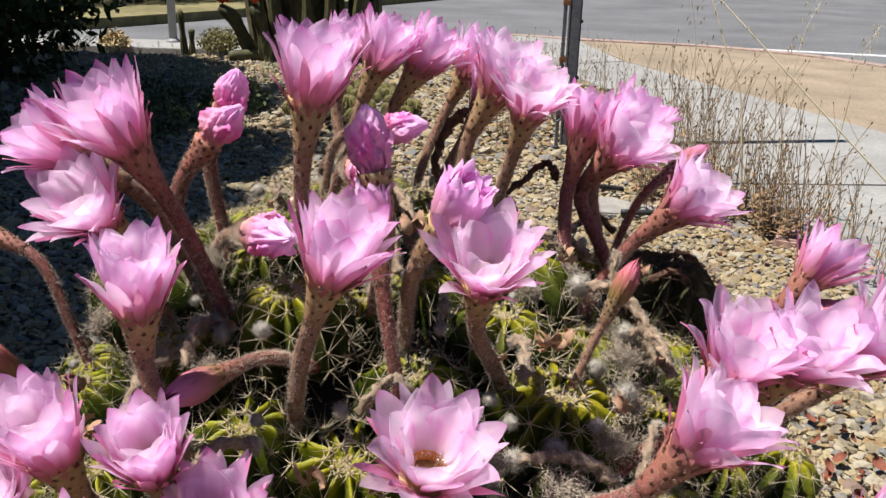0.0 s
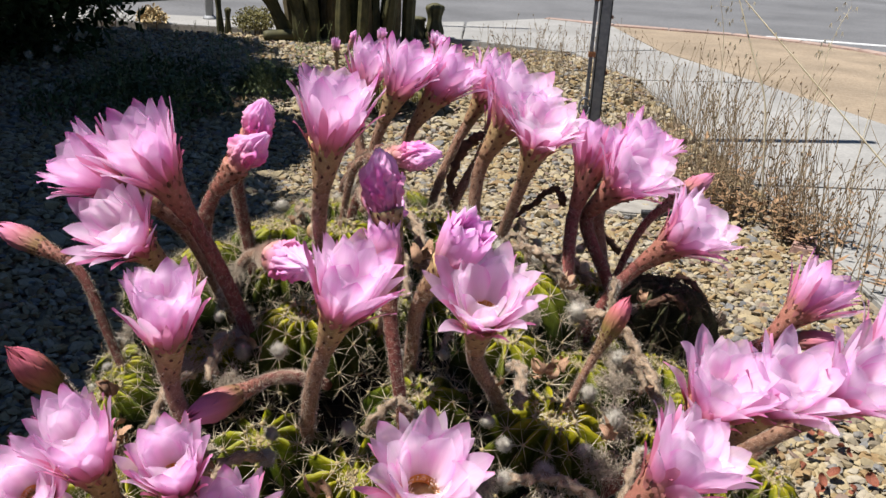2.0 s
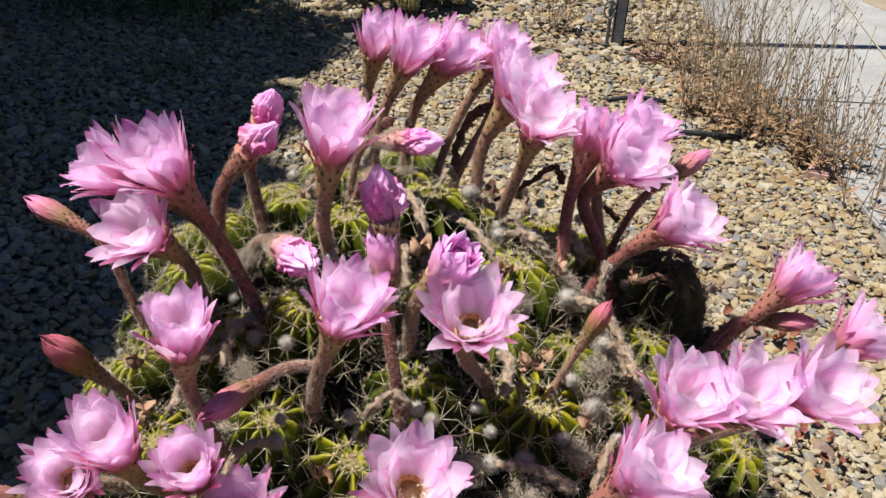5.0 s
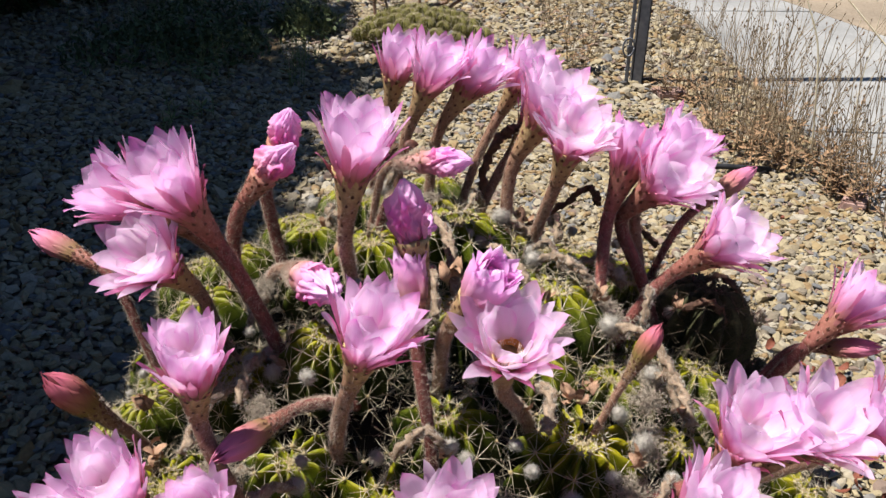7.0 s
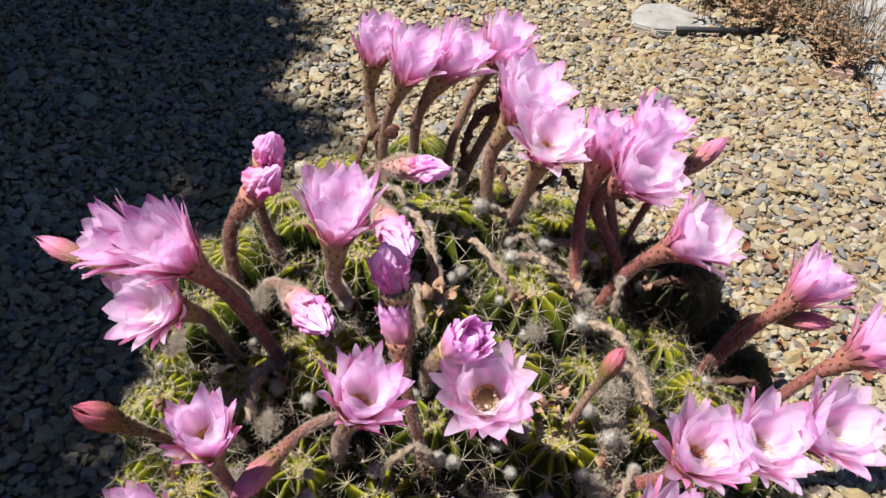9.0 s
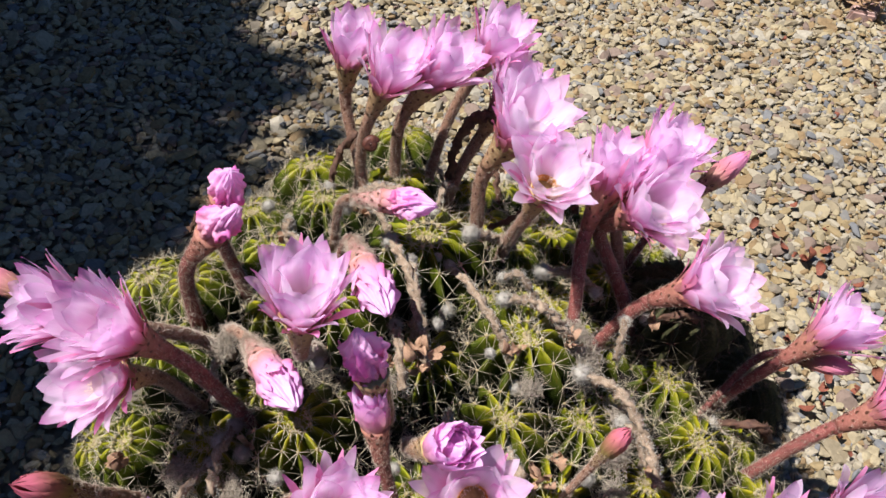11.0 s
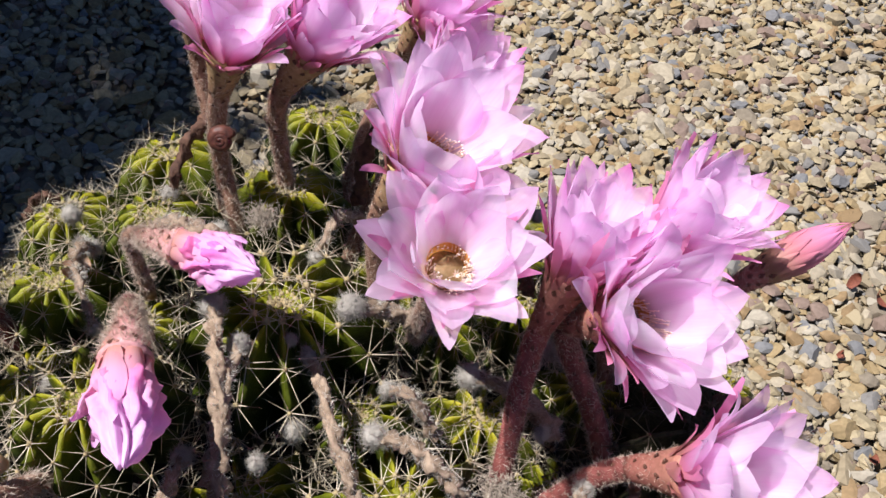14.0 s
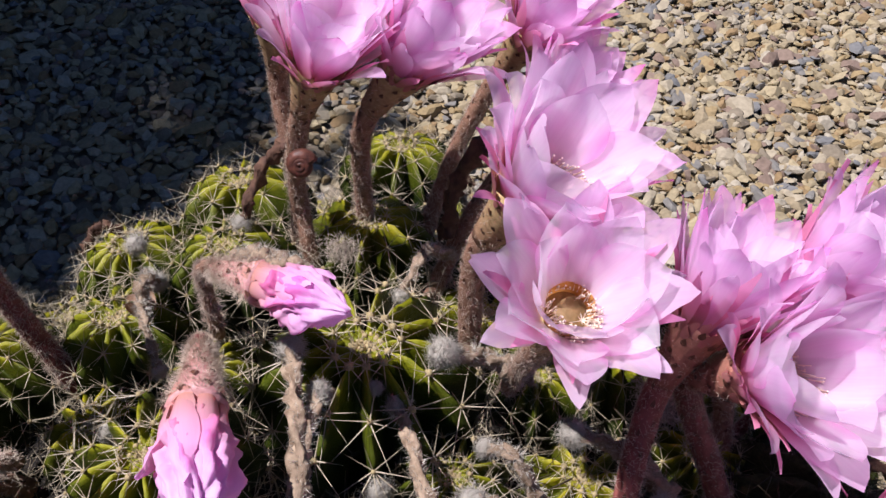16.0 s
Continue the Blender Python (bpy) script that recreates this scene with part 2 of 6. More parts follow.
CACTUS = cactus_skin()
# blackish-brown skin of the three darkest heads
CACTUS_DARK = plain("cactus_skin_dead", (0.022, 0.024, 0.008), (0.062, 0.058, 0.022), 30, 0.8, relief=0.5)
CACTUS_OLD = plain("cactus_skin_dry", (0.10, 0.10, 0.018), (0.24, 0.21, 0.045), 30, 0.7, relief=0.5)


def pebble_material():
    m, nt, b = shader("gravel_stone", 0.8, 0, 0.25)
    geo = nt.nodes.new("ShaderNodeNewGeometry")
    oi = nt.nodes.new("ShaderNodeObjectInfo")
    add = nt.nodes.new("ShaderNodeMath")
    add.operation = "ADD"
    fr = nt.nodes.new("ShaderNodeMath")
    fr.operation = "FRACT"
    nt.links.new(geo.outputs["Random Per Island"], add.inputs[0])
    nt.links.new(oi.outputs["Random"], add.inputs[1])
    nt.links.new(add.outputs[0], fr.inputs[0])
    col = ramp(nt, fr.outputs[0], [
        (0.0, (0.258, 0.210, 0.134)), (0.12, (0.330, 0.272, 0.168)), (0.24, (0.194, 0.162, 0.118)), (0.33, (0.325, 0.280, 0.202)),
        (0.44, (0.272, 0.203, 0.105)), (0.53, (0.177, 0.168, 0.155)), (0.59, (0.299, 0.247, 0.153)), (0.71, (0.337, 0.300, 0.233)),
        (0.80, (0.200, 0.145, 0.114)), (0.86, (0.156, 0.156, 0.157)), (0.90, (0.239, 0.163, 0.083)), (1.0, (0.306, 0.261, 0.181))], "CONSTANT")
    f = noise_tex(nt, 130, 4)
    spots = ramp(nt, f, [(0.3, (0.76, 0.74, 0.70)), (0.7, (1.10, 1.08, 1.04))])
    nt.links.new(mix(nt, 1.0, col, spots, "MULTIPLY"), b.inputs["Base Color"])
    bump(nt, b, f, 0.35, 0.002)
    return m


STONE = pebble_material()


# ---- mesh helpers ----
def mesh_of(name, verts, faces, material, smooth=True):
    me = bpy.data.meshes.new(name)
    me.from_pydata([tuple(v) for v in verts], [], faces)
    me.materials.append(material)
    if smooth:
        me.polygons.foreach_set("use_smooth", [True] * len(me.polygons))
    me.update()
    return me


def child(name, me, parent, m=None, label=""):
    ob = new(name, me)
    ob.parent = parent
    if m is not None:
        ob.matrix_basis = m
    if label:
        ob["label"] = label
    return ob


def part(name, bm, material, parent, label="", smooth=False):
    me = bpy.data.meshes.new(name)
    bm.to_mesh(me)
    bm.free()
    me.materials.append(material)
    if smooth:
        me.polygons.foreach_set("use_smooth", [True] * len(me.polygons))
    return child(name, me, parent, None, label)


def empty_at(name, p):
    ob = new(name)
    ob.empty_display_size = 0.02
    ob.location = p
    return ob


def box(bm, lo, hi, m=None):
    g = bmesh.ops.create_cube(bm, size=1)["verts"]
    for v in g:
        for k in range(3):
            v.co[k] = lo[k] + (v.co[k] + 0.5) * (hi[k] - lo[k])
        if m is not None:
            v.co = m @ v.co
    return g


def spikes(items):
    """Thin three-sided thorns or hairs: (foot, way, length, radius) each."""
    verts, faces = [], []
    for p, d, length, r in items:
        d = d.normalized()
        u = d.orthogonal().normalized()
        w = d.cross(u)
        n = len(verts)
        for k in range(3):
            a = 2.0944 * k
            verts.append(p + (u * math.cos(a) + w * math.sin(a)) * r)
        verts.append(p + d * length)
        faces += [(n, n + 1, n + 3), (n + 1, n + 2, n + 3), (n + 2, n, n + 3)]
    return verts, faces


def sweep(points, radii, sides=10, wobble=0.0, rng=None, closed_tip=True):
    """A tube along points; radii one a point."""
    verts, faces = [], []
    side = None
    n = len(points)
    for i, p in enumerate(points):
        d = (points[min(i + 1, n - 1)] - points[max(i - 1, 0)]).normalized()
        side = d.orthogonal().normalized() if side is None else (side - d * side.dot(d)).normalized()
        up = d.cross(side)
        for k in range(sides):
            a = 2 * math.pi * k / sides
            r = radii[i] * (1 + (rng.uniform(-wobble, wobble) if rng else 0))
            verts.append(p + (side * math.cos(a) + up * math.sin(a)) * r)
    for i in range(n - 1):
        for k in range(sides):
            a, b = i * sides + k, i * sides + (k + 1) % sides
            faces.append((a, b, b + sides, a + sides))
    if closed_tip:
        faces.append(tuple(range(sides))[::-1])
        faces.append(tuple(range((n - 1) * sides, n * sides)))
    return verts, faces


def bezier(a, b, c, d, n):
    out = []
    for i in range(n + 1):
        t = i / n
        out.append(a * (1 - t) ** 3 + b * 3 * t * (1 - t) ** 2 + c * 3 * t * t * (1 - t) + d * t ** 3)
    return out


def smooth_line(pts, n=8):
    """A smooth line through a few points."""
    pts = [Vector(p) for p in pts]
    ext = [pts[0] * 2 - pts[1]] + pts + [pts[-1] * 2 - pts[-2]]
    out = []
    for i in range(len(pts) - 1):
        p0, p1, p2, p3 = ext[i:i + 4]
        for k in range(n):
            t = k / n
            out.append(0.5 * (2 * p1 + (p2 - p0) * t + (2 * p0 - 5 * p1 + 4 * p2 - p3) * t * t + (3 * p1 - p0 - 3 * p2 + p3) * t ** 3))
    return out + [pts[-1]]


def frame_of(origin, axis, spin=0.0):
    return Matrix.Translation(origin) @ Vector(axis).to_track_quat("Z", "Y").to_matrix().to_4x4() @ Matrix.Rotation(spin, 4, "Z")


# ---- the setting: ground, pavement, road ----
def flat_slab(name, outline, top, depth, material, parent=None):
    bm = bmesh.new()
    lo = [bm.verts.new((x, y, top - depth)) for x, y in outline]
    hi = [bm.verts.new((x, y, top)) for x, y in outline]
    n = len(outline)
    bm.faces.new(hi)
    bm.faces.new(lo[::-1])
    for i in range(n):
        j = (i + 1) % n
        bm.faces.new((lo[i], lo[j], hi[j], hi[i]))
    bmesh.ops.recalc_face_normals(bm, faces=bm.faces)
    edges = [e for e in bm.edges if all(v.co.z > top - 1e-4 for v in e.verts)]
    bmesh.ops.bevel(bm, geom=edges, offset=0.006, segments=2, affect="EDGES")
    me = bpy.data.meshes.new(name)
    bm.to_mesh(me)
    bm.free()
    me.materials.append(material)
    ob = new(name, me)
    if parent:
        ob.parent = parent
    return ob


bm = bmesh.new()
bmesh.ops.create_grid(bm, x_segments=90, y_segments=90, size=90)
for v in bm.verts:
    v.co.z = -0.014
    if v.co.y > 6.9 + 0.01 * v.co.x:
        v.co.z = -0.17
me = bpy.data.meshes.new("ground")
bm.to_mesh(me)
bm.free()
me.materials.append(SOIL)
ground = tagged(new("ground", me), "bare brown soil under loose gravel", "ground", kind="structure")

pavement = tagged(empty_at("pavement", (1.5, 4, 0)), "pale grey concrete footpath in slabs", "footpath", kind="structure")
LEFT_EDGE = [(1.50, -12.0), (1.20, -3.0), (1.14, -1.1), (1.08, 0.9), (1.01, 3.0), (0.93, 5.1), (0.62, 6.1)]
RIGHT_EDGE = [(5.3, -12.0), (3.5, -3.0), (3.1, -1.1), (2.7, 1.0), (2.32, 3.1), (1.66, 5.25), (1.27, 6.45)]
for i in range(6):
    g = 0.004
    a, b, c, d = Vector(LEFT_EDGE[i]), Vector(RIGHT_EDGE[i]), Vector(RIGHT_EDGE[i + 1]), Vector(LEFT_EDGE[i + 1])
    up = Vector((0, g))
    slab = flat_slab("slab", [tuple(a + up), tuple(b + up), tuple(c - up), tuple(d - up)], 0.004, 0.10, CONCRETE)
    slab.parent, slab.matrix_parent_inverse = pavement, pavement.matrix_basis.inverted()
NEAR_EDGE = [(0.62, 6.11), (-0.15, 6.42), (-1.4, 6.40), (-3.0, 6.42), (-6.0, 6.5), (-12.0, 6.7)]
FAR_EDGE = [(1.27, 6.46), (0.55, 7.90), (-1.2, 7.05), (-3.0, 6.90), (-6.0, 6.95), (-12.0, 7.2)]
outline = [NEAR_EDGE[0], FAR_EDGE[0], (1.12, 7.85), (0.55, 8.2), (-0.15, 7.6), NEAR_EDGE[1]]
slab = flat_slab("slab", outline, 0.004, 0.10, CONCRETE)
slab.parent, slab.matrix_parent_inverse = pavement, pavement.matrix_basis.inverted()
FAR_EDGE[1] = (-0.16, 7.6)
for i in range(1, 5):
    a, b, c, d = NEAR_EDGE[i], FAR_EDGE[i], FAR_EDGE[i + 1], NEAR_EDGE[i + 1]
    slab = flat_slab("slab", [(a[0] - 0.006, a[1]), (b[0] - 0.006, b[1]), c, d], 0.004, 0.10, CONCRETE)
    slab.parent, slab.matrix_parent_inverse = pavement, pavement.matrix_basis.inverted()

CURB_LINE = [(0.55, 8.22), (1.14, 7.98), (1.61, 7.88), (2.13, 7.76), (2.63, 7.48), (2.98, 7.15), (3.28, 6.62), (3.75, 5.6), (4.6, 3.2), (5.6, 0.0), (6.4, -3.0), (9.4, -12.0)]
verge = tagged(flat_slab("verge", [(1.29, 6.5), (1.68, 5.25), (2.34, 3.1), (2.72, 1.0), (3.12, -1.1), (3.52, -3.0), (5.32, -12.0), (9.36, -12.0)] + [(x - 0.03, y - 0.03) for x, y in CURB_LINE[::-1][1:-1]], -0.004, 0.10, TAN_DIRT),
               "bare tan dirt strip between footpath and kerb", "verge", kind="structure")
kerb = tagged(empty_at("kerb", (2, 7.8, 0)), "low concrete kerb with faded red paint", "kerb", kind="structure")
for (x0, y0), (x1, y1) in zip(CURB_LINE, CURB_LINE[1:]):
    a, b = Vector((x0, y0)), Vector((x1, y1))
    d = (b - a).normalized()
    o = Vector((-d.y, d.x)) * 0.07
    a, b = a + d * 0.004, b - d * 0.004
    stone = flat_slab("kerb_stone", [tuple(a - o), tuple(b - o), tuple(b + o), tuple(a + o)], 0.008, 0.17, CURB_RED)
    stone.parent, stone.matrix_parent_inverse = kerb, kerb.matrix_basis.inverted()
road = tagged(flat_slab("road", [(-40, 6.8), (-3.0, 6.84), (-1.2, 6.98), (-0.1, 7.62), (0.5, 8.2), (1.1, 8.06), (1.6, 7.96), (2.2, 7.84), (2.72, 7.55), (3.08, 7.2), (3.4, 6.6), (3.85, 5.6), (4.7, 3.2), (5.7, 0.0), (6.5, -3), (9.5, -12), (40, -12), (40, 40), (-40, 40)], -0.12, 0.04, ASPHALT),
              "sunlit worn grey asphalt street", "road", kind="structure")
stripe = tagged(flat_slab("road_line", [(2.75, 8.75), (4.2, 8.42), (12.0, 6.2), (12.0, 6.32), (4.2, 8.54), (2.75, 8.87)], -0.115, 0.004, ROAD_PAINT),
                "thin white painted edge line on asphalt", "road marking", kind="structure")
far_verge = tagged(flat_slab("far_verge", [(-30, 8.3), (-4.2, 8.35), (-3.54, 8.8), (-3.0, 9.7), (-2.67, 10.3), (-1.6, 12.3), (0.0, 15.5), (1.5, 20), (1.5, 30), (-30, 30)], -0.02, 0.12, FAR_GRASS),
                   "dry yellow grass verge across the street", "verge", kind="structure")


# ---- gravel ----
def base_stone(level):
    bm = bmesh.new()
    bmesh.ops.create_icosphere(bm, subdivisions=level, radius=1)
    bm.verts.ensure_lookup_table()
    v = np.array([p.co[:] for p in bm.verts])
    f = np.array([[q.index for q in p.verts] for p in bm.faces])
    bm.free()
    return v, f


def bead():
    v = np.array([(1, 0, 0), (-1, 0, 0), (0, 1, 0), (0, -1, 0), (0, 0, 1), (0, 0, -1)], dtype=float)
    f = np.array([(0, 2, 4), (2, 1, 4), (1, 3, 4), (3, 0, 4), (2, 0, 5), (1, 2, 5), (3, 1, 5), (0, 3, 5)])
    return v, f


def turns(n, rng):
    q = rng.normal(size=(n, 4))
    q /= np.linalg.norm(q, axis=1)[:, None]
    w, x, y, z = q.T
    return np.stack([1 - 2 * (y * y + z * z), 2 * (x * y - w * z), 2 * (x * z + w * y), 2 * (x * y + w * z), 1 - 2 * (x * x + z * z), 2 * (y * z - w * x),
                     2 * (x * z - w * y), 2 * (y * z + w * x), 1 - 2 * (x * x + y * y)], axis=1).reshape(n, 3, 3)


def stones(name, centres, sizes, level, seed, smooth):
    """Many pebbles in one mesh: lumps with a few chipped faces."""
    rng = np.random.default_rng(seed)
    v, f = base_stone(level)
    n = len(centres)
    shape = sizes[:, None] * rng.uniform(0.62, 1.35, (n, 3)) * np.array([1, 1, 0.56])
    lumps = 1 + rng.normal(0, 0.10, (n, len(v)))
    tilt = turns(n, rng)
    yaw = rng.uniform(0, 6.283, n)
    flat = np.zeros((n, 3, 3))
    flat[:, 0, 0], flat[:, 0, 1], flat[:, 1, 0], flat[:, 1, 1], flat[:, 2, 2] = np.cos(yaw), -np.sin(yaw), np.sin(yaw), np.cos(yaw), 1
    first = np.einsum("nij,vj->nvi", tilt, v) * lumps[:, :, None]
    for cut in range(5):
        d = rng.normal(size=(n, 3))
        d /= np.linalg.norm(d, axis=1)[:, None]
        over = np.maximum(0, np.einsum("nvi,ni->nv", first, d) - rng.uniform(0.35, 0.75, n)[:, None])
        first -= over[:, :, None] * d[:, None, :]
    out = np.einsum("nij,nvj->nvi", flat, first * shape[:, None, :] * 1.22)
    lean = rng.normal(0, 0.22, (n, 2))
    out[:, :, 2] += out[:, :, 0] * lean[:, :1] + out[:, :, 1] * lean[:, 1:]
    out += centres[:, None, :]
    faces = (f[None] + (np.arange(n) * len(v))[:, None, None]).reshape(-1, 3)
    me = bpy.data.meshes.new(name)
    me.vertices.add(n * len(v))
    me.vertices.foreach_set("co", out.reshape(-1))
    me.loops.add(faces.size)
    me.loops.foreach_set("vertex_index", faces.reshape(-1))
    me.polygons.add(len(faces))
    me.polygons.foreach_set("loop_start", np.arange(0, faces.size, 3))
    me.polygons.foreach_set("use_smooth", [smooth] * len(faces))
    me.update(calc_edges=True)
    me.validate()
    me.materials.append(STONE)
    return new(name, me)


def scatter(x0, x1, y0, y1, step, seed, keep):
    rng = np.random.default_rng(seed)
    gx, gy = np.meshgrid(np.arange(x0, x1, step), np.arange(y0, y1, step))
    p = np.stack([gx.ravel(), gy.ravel()], axis=1) + rng.uniform(-0.5, 0.5, (gx.size, 2)) * step
    p = p[[keep(x, y) for x, y in p]]
    z = rng.uniform(-0.007, 0.003, len(p))
    return np.column_stack([p, z]), rng.lognormal(math.log(step * 0.62), 0.28, len(p))


CLUMP_X, CLUMP_Y = -0.07, 0.96


def dome(x, y):
    """The height of the cactus clump over the ground."""
    dx = (x - CLUMP_X) / (0.58 if x > CLUMP_X else 0.44)
    dy = (y - CLUMP_Y) / (0.47 if y < CLUMP_Y else 0.48)
    return 0.49 * max(0.0, 1 - dx * dx - dy * dy) ** 0.42


def path_side(y):
    for (x0, y0), (x1, y1) in zip(LEFT_EDGE, LEFT_EDGE[1:]):
        if y0 <= y <= y1:
            return x0 + (x1 - x0) * (y - y0) / (y1 - y0)
    return -9


def in_near(x, y):
    return (0.25 < x < 1.02 and 0.75 < y < 2.0) or (-0.4 < x <= 0.25 and 1.3 < y < 2.0)


def in_single(x, y):
    return 0.56 < x < 0.86 and 1.42 < y < 1.76


def gravel_area(x, y):
    return x < path_side(y) - 0.015 + 0.02 * math.sin(9 * y) and dome(x, y) < 0.12


c, s = scatter(-0.5, 1.05, 0.35, 2.3, 0.0145, 11, lambda x, y: in_near(x, y) and gravel_area(x, y) and not in_single(x, y))
tagged(stones("gravel", c, s, 2, 12, False), "rounded tan, grey and ochre gravel stones", "gravel", kind="stuff")
c, s = scatter(-0.2, 1.05, 0.75, 2.7, 0.0092, 26, gravel_area)
c[:, 2] -= 0.005
tagged(stones("fine_gravel", c, s, 1, 27, False), "fine tan grit between the gravel stones", "gravel", kind="stuff")
c, s = scatter(-0.95, 1.05, 0.2, 3.3, 0.0165, 13, lambda x, y: not in_near(x, y) and gravel_area(x, y))
tagged(stones("gravel", c, s, 1, 14, False), "loose mixed gravel, partly in shade", "gravel", kind="stuff")
c, s = scatter(-2.9, 1.0, 3.3, 6.4, 0.029, 15, gravel_area)
tagged(stones("gravel", c, s * 0.80, 1, 16, False), "loose tan gravel farther along the bed", "gravel", kind="stuff")
c, s = scatter(-1.75, -0.95, 0.5, 3.3, 0.0195, 19, gravel_area)
tagged(stones("gravel", c, s, 1, 20, False), "loose mixed gravel in deep shade", "gravel", kind="stuff")
c, s = scatter(-0.95, 1.10, -1.3, 0.2, 0.028, 23, gravel_area)
tagged(stones("gravel", c, s * 0.8, 1, 24, False), "loose tan gravel in front of the clump", "gravel", kind="stuff")
c, s = scatter(-3.2, -1.75, 1.0, 3.3, 0.036, 17, gravel_area)
tagged(stones("gravel", c, s, 1, 18, False), "dark shaded gravel near the shrubs", "gravel", kind="stuff")


# ---- the cactus clump ----
def head_meshes(seed, ribs, skin=None, needles=None):
    """A ribbed globular cactus of radius one: body, felt and spines."""
    rng = random.Random(seed)
    around, rings = ribs * 8, 24
    verts, faces = [], []
    sway = [rng.uniform(-0.05, 0.05) for k in range(ribs)]

    def surface(th, ph):
        lobe = (max(0.0, abs(math.sin(ribs * ph / 2)) - 0.22) / 0.78) ** 0.85
        deep = 0.50 * min(1.0, math.sin(th) * 2.2)
        r = 1 - deep * lobe
        notch = 0.018 * (1 - lobe) * math.sin(th * 21 + 0.7 * ribs * ph)
        z = 0.84 * math.cos(th) * (1 + notch) - 0.20 * math.exp(-(th / 0.24) ** 2) - 0.26 * lobe * min(1.0, max(0.0, th - 0.12) / 0.3) * max(0.0, math.cos(th))
        rr = math.sin(th) * (r + notch) * (1 + sway[int(round(ph * ribs / 6.2832)) % ribs])
        return Vector((rr * math.cos(ph), rr * math.sin(ph), z))

    for i in range(rings + 1):
        th = 0.02 + (2.45 - 0.02) * i / rings
        for k in range(around):
            verts.append(surface(th, 2 * math.pi * k / around))
    for i in range(rings):
        for k in range(around):
            a, b = i * around + k, i * around + (k + 1) % around
            faces.append((a, a + around, b + around, b))
    faces.append(tuple(range(around)))
    faces.append(tuple(range(rings * around, (rings + 1) * around))[::-1])
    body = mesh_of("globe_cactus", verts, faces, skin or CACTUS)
    thorns, felt_v, felt_f = [], [], []
    sv, sf = bead()
    for j in range(ribs):
        ph = 2 * math.pi * j / ribs
        th = 0.20 + rng.uniform(0, 0.10)
        while th < 2.1:
            p = surface(th, ph)
            nrm = Vector((math.sin(th) * math.cos(ph), math.sin(th) * math.sin(ph), math.cos(th) * 1.1)).normalized()
            size = 0.034 * rng.uniform(0.8, 1.4) * (1.25 if th < 0.5 else 1)
            n0 = len(felt_v)
            felt_v += [p + nrm * 0.01 + Vector(q) * size for q in sv]
            felt_f += [tuple(int(q) + n0 for q in t) for t in sf]
            u = nrm.orthogonal().normalized()
            w = nrm.cross(u)
            count = rng.randint(7, 8)
            grown = 0.42 + 0.58 * min(1.0, th / 0.9)
            for q in range(count):
                a = 2 * math.pi * q / count + rng.uniform(-0.28, 0.28)
                rise = rng.uniform(0.05, 0.60)
                d = u * math.cos(a) + w * math.sin(a) + nrm * rise
                thorns.append((p, d, grown * rng.uniform(0.26, 0.54), 0.0068))
            for q in range(1):
                d = nrm + u * rng.uniform(-0.5, 0.5) + w * rng.uniform(-0.5, 0.5)
                thorns.append((p, d, grown * rng.uniform(0.2, 0.45), 0.0068))
            th += rng.uniform(0.37, 0.47)
    for q in range(44):
        a, r = rng.uniform(0, 6.283), rng.uniform(0, 0.16)
        p = Vector((r * math.cos(a), r * math.sin(a), 0.655 + 0.04 * r))
        thorns.append((p, Vector((p.x * 2 + rng.uniform(-.3, .3), p.y * 2 + rng.uniform(-.3, .3), 0.8)), rng.uniform(0.06, 0.14), 0.008))
        n0 = len(felt_v)
        felt_v += [p + Vector(t) * rng.uniform(0.022, 0.055) for t in sv]
        felt_f += [tuple(int(t) + n0 for t in tri) for tri in sf]
    return body, mesh_of("felt", felt_v, felt_f, needles or AREOLE), mesh_of("spines", *spikes(thorns), needles or SPINE, False)


HEADS = [head_meshes(31, 11), head_meshes(32, 12), head_meshes(33, 10), head_meshes(34, 13), head_meshes(35, 14, CACTUS_OLD), head_meshes(36, 13, CACTUS_DARK, CHAFF)]
PROTO = {}
PLACED = []


def globe_cactus(top, radius, kind=None, lean=(0, 0)):
    x, y, z = top
    e = 0.02
    n = Vector((dome(x - e, y) - dome(x + e, y), dome(x, y - e) - dome(x, y + e), 2 * e)).normalized()
    n = (n * 0.55 + Vector((lean[0], lean[1], 0.75))).normalized()
    kind = len(PLACED) % 4 if kind is None else kind
    centre = Vector(top) - n * radius * 0.78
    m = frame_of(centre, n, len(PLACED) * 1.7)
    PLACED.append((x, y, radius))
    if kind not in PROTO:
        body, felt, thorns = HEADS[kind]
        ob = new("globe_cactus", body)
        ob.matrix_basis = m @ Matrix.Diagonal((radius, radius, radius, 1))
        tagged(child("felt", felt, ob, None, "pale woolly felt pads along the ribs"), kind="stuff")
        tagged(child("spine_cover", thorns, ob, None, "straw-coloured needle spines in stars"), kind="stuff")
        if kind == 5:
            tagged(ob, "blackish-brown globe cactus with dark needles in the clump", "cactus", "dead globe cacti of the clump")
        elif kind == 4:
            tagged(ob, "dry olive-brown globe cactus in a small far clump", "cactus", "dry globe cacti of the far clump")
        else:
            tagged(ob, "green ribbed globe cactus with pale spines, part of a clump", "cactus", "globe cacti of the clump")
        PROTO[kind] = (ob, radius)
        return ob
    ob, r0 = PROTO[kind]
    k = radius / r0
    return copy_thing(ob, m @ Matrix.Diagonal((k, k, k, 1)))


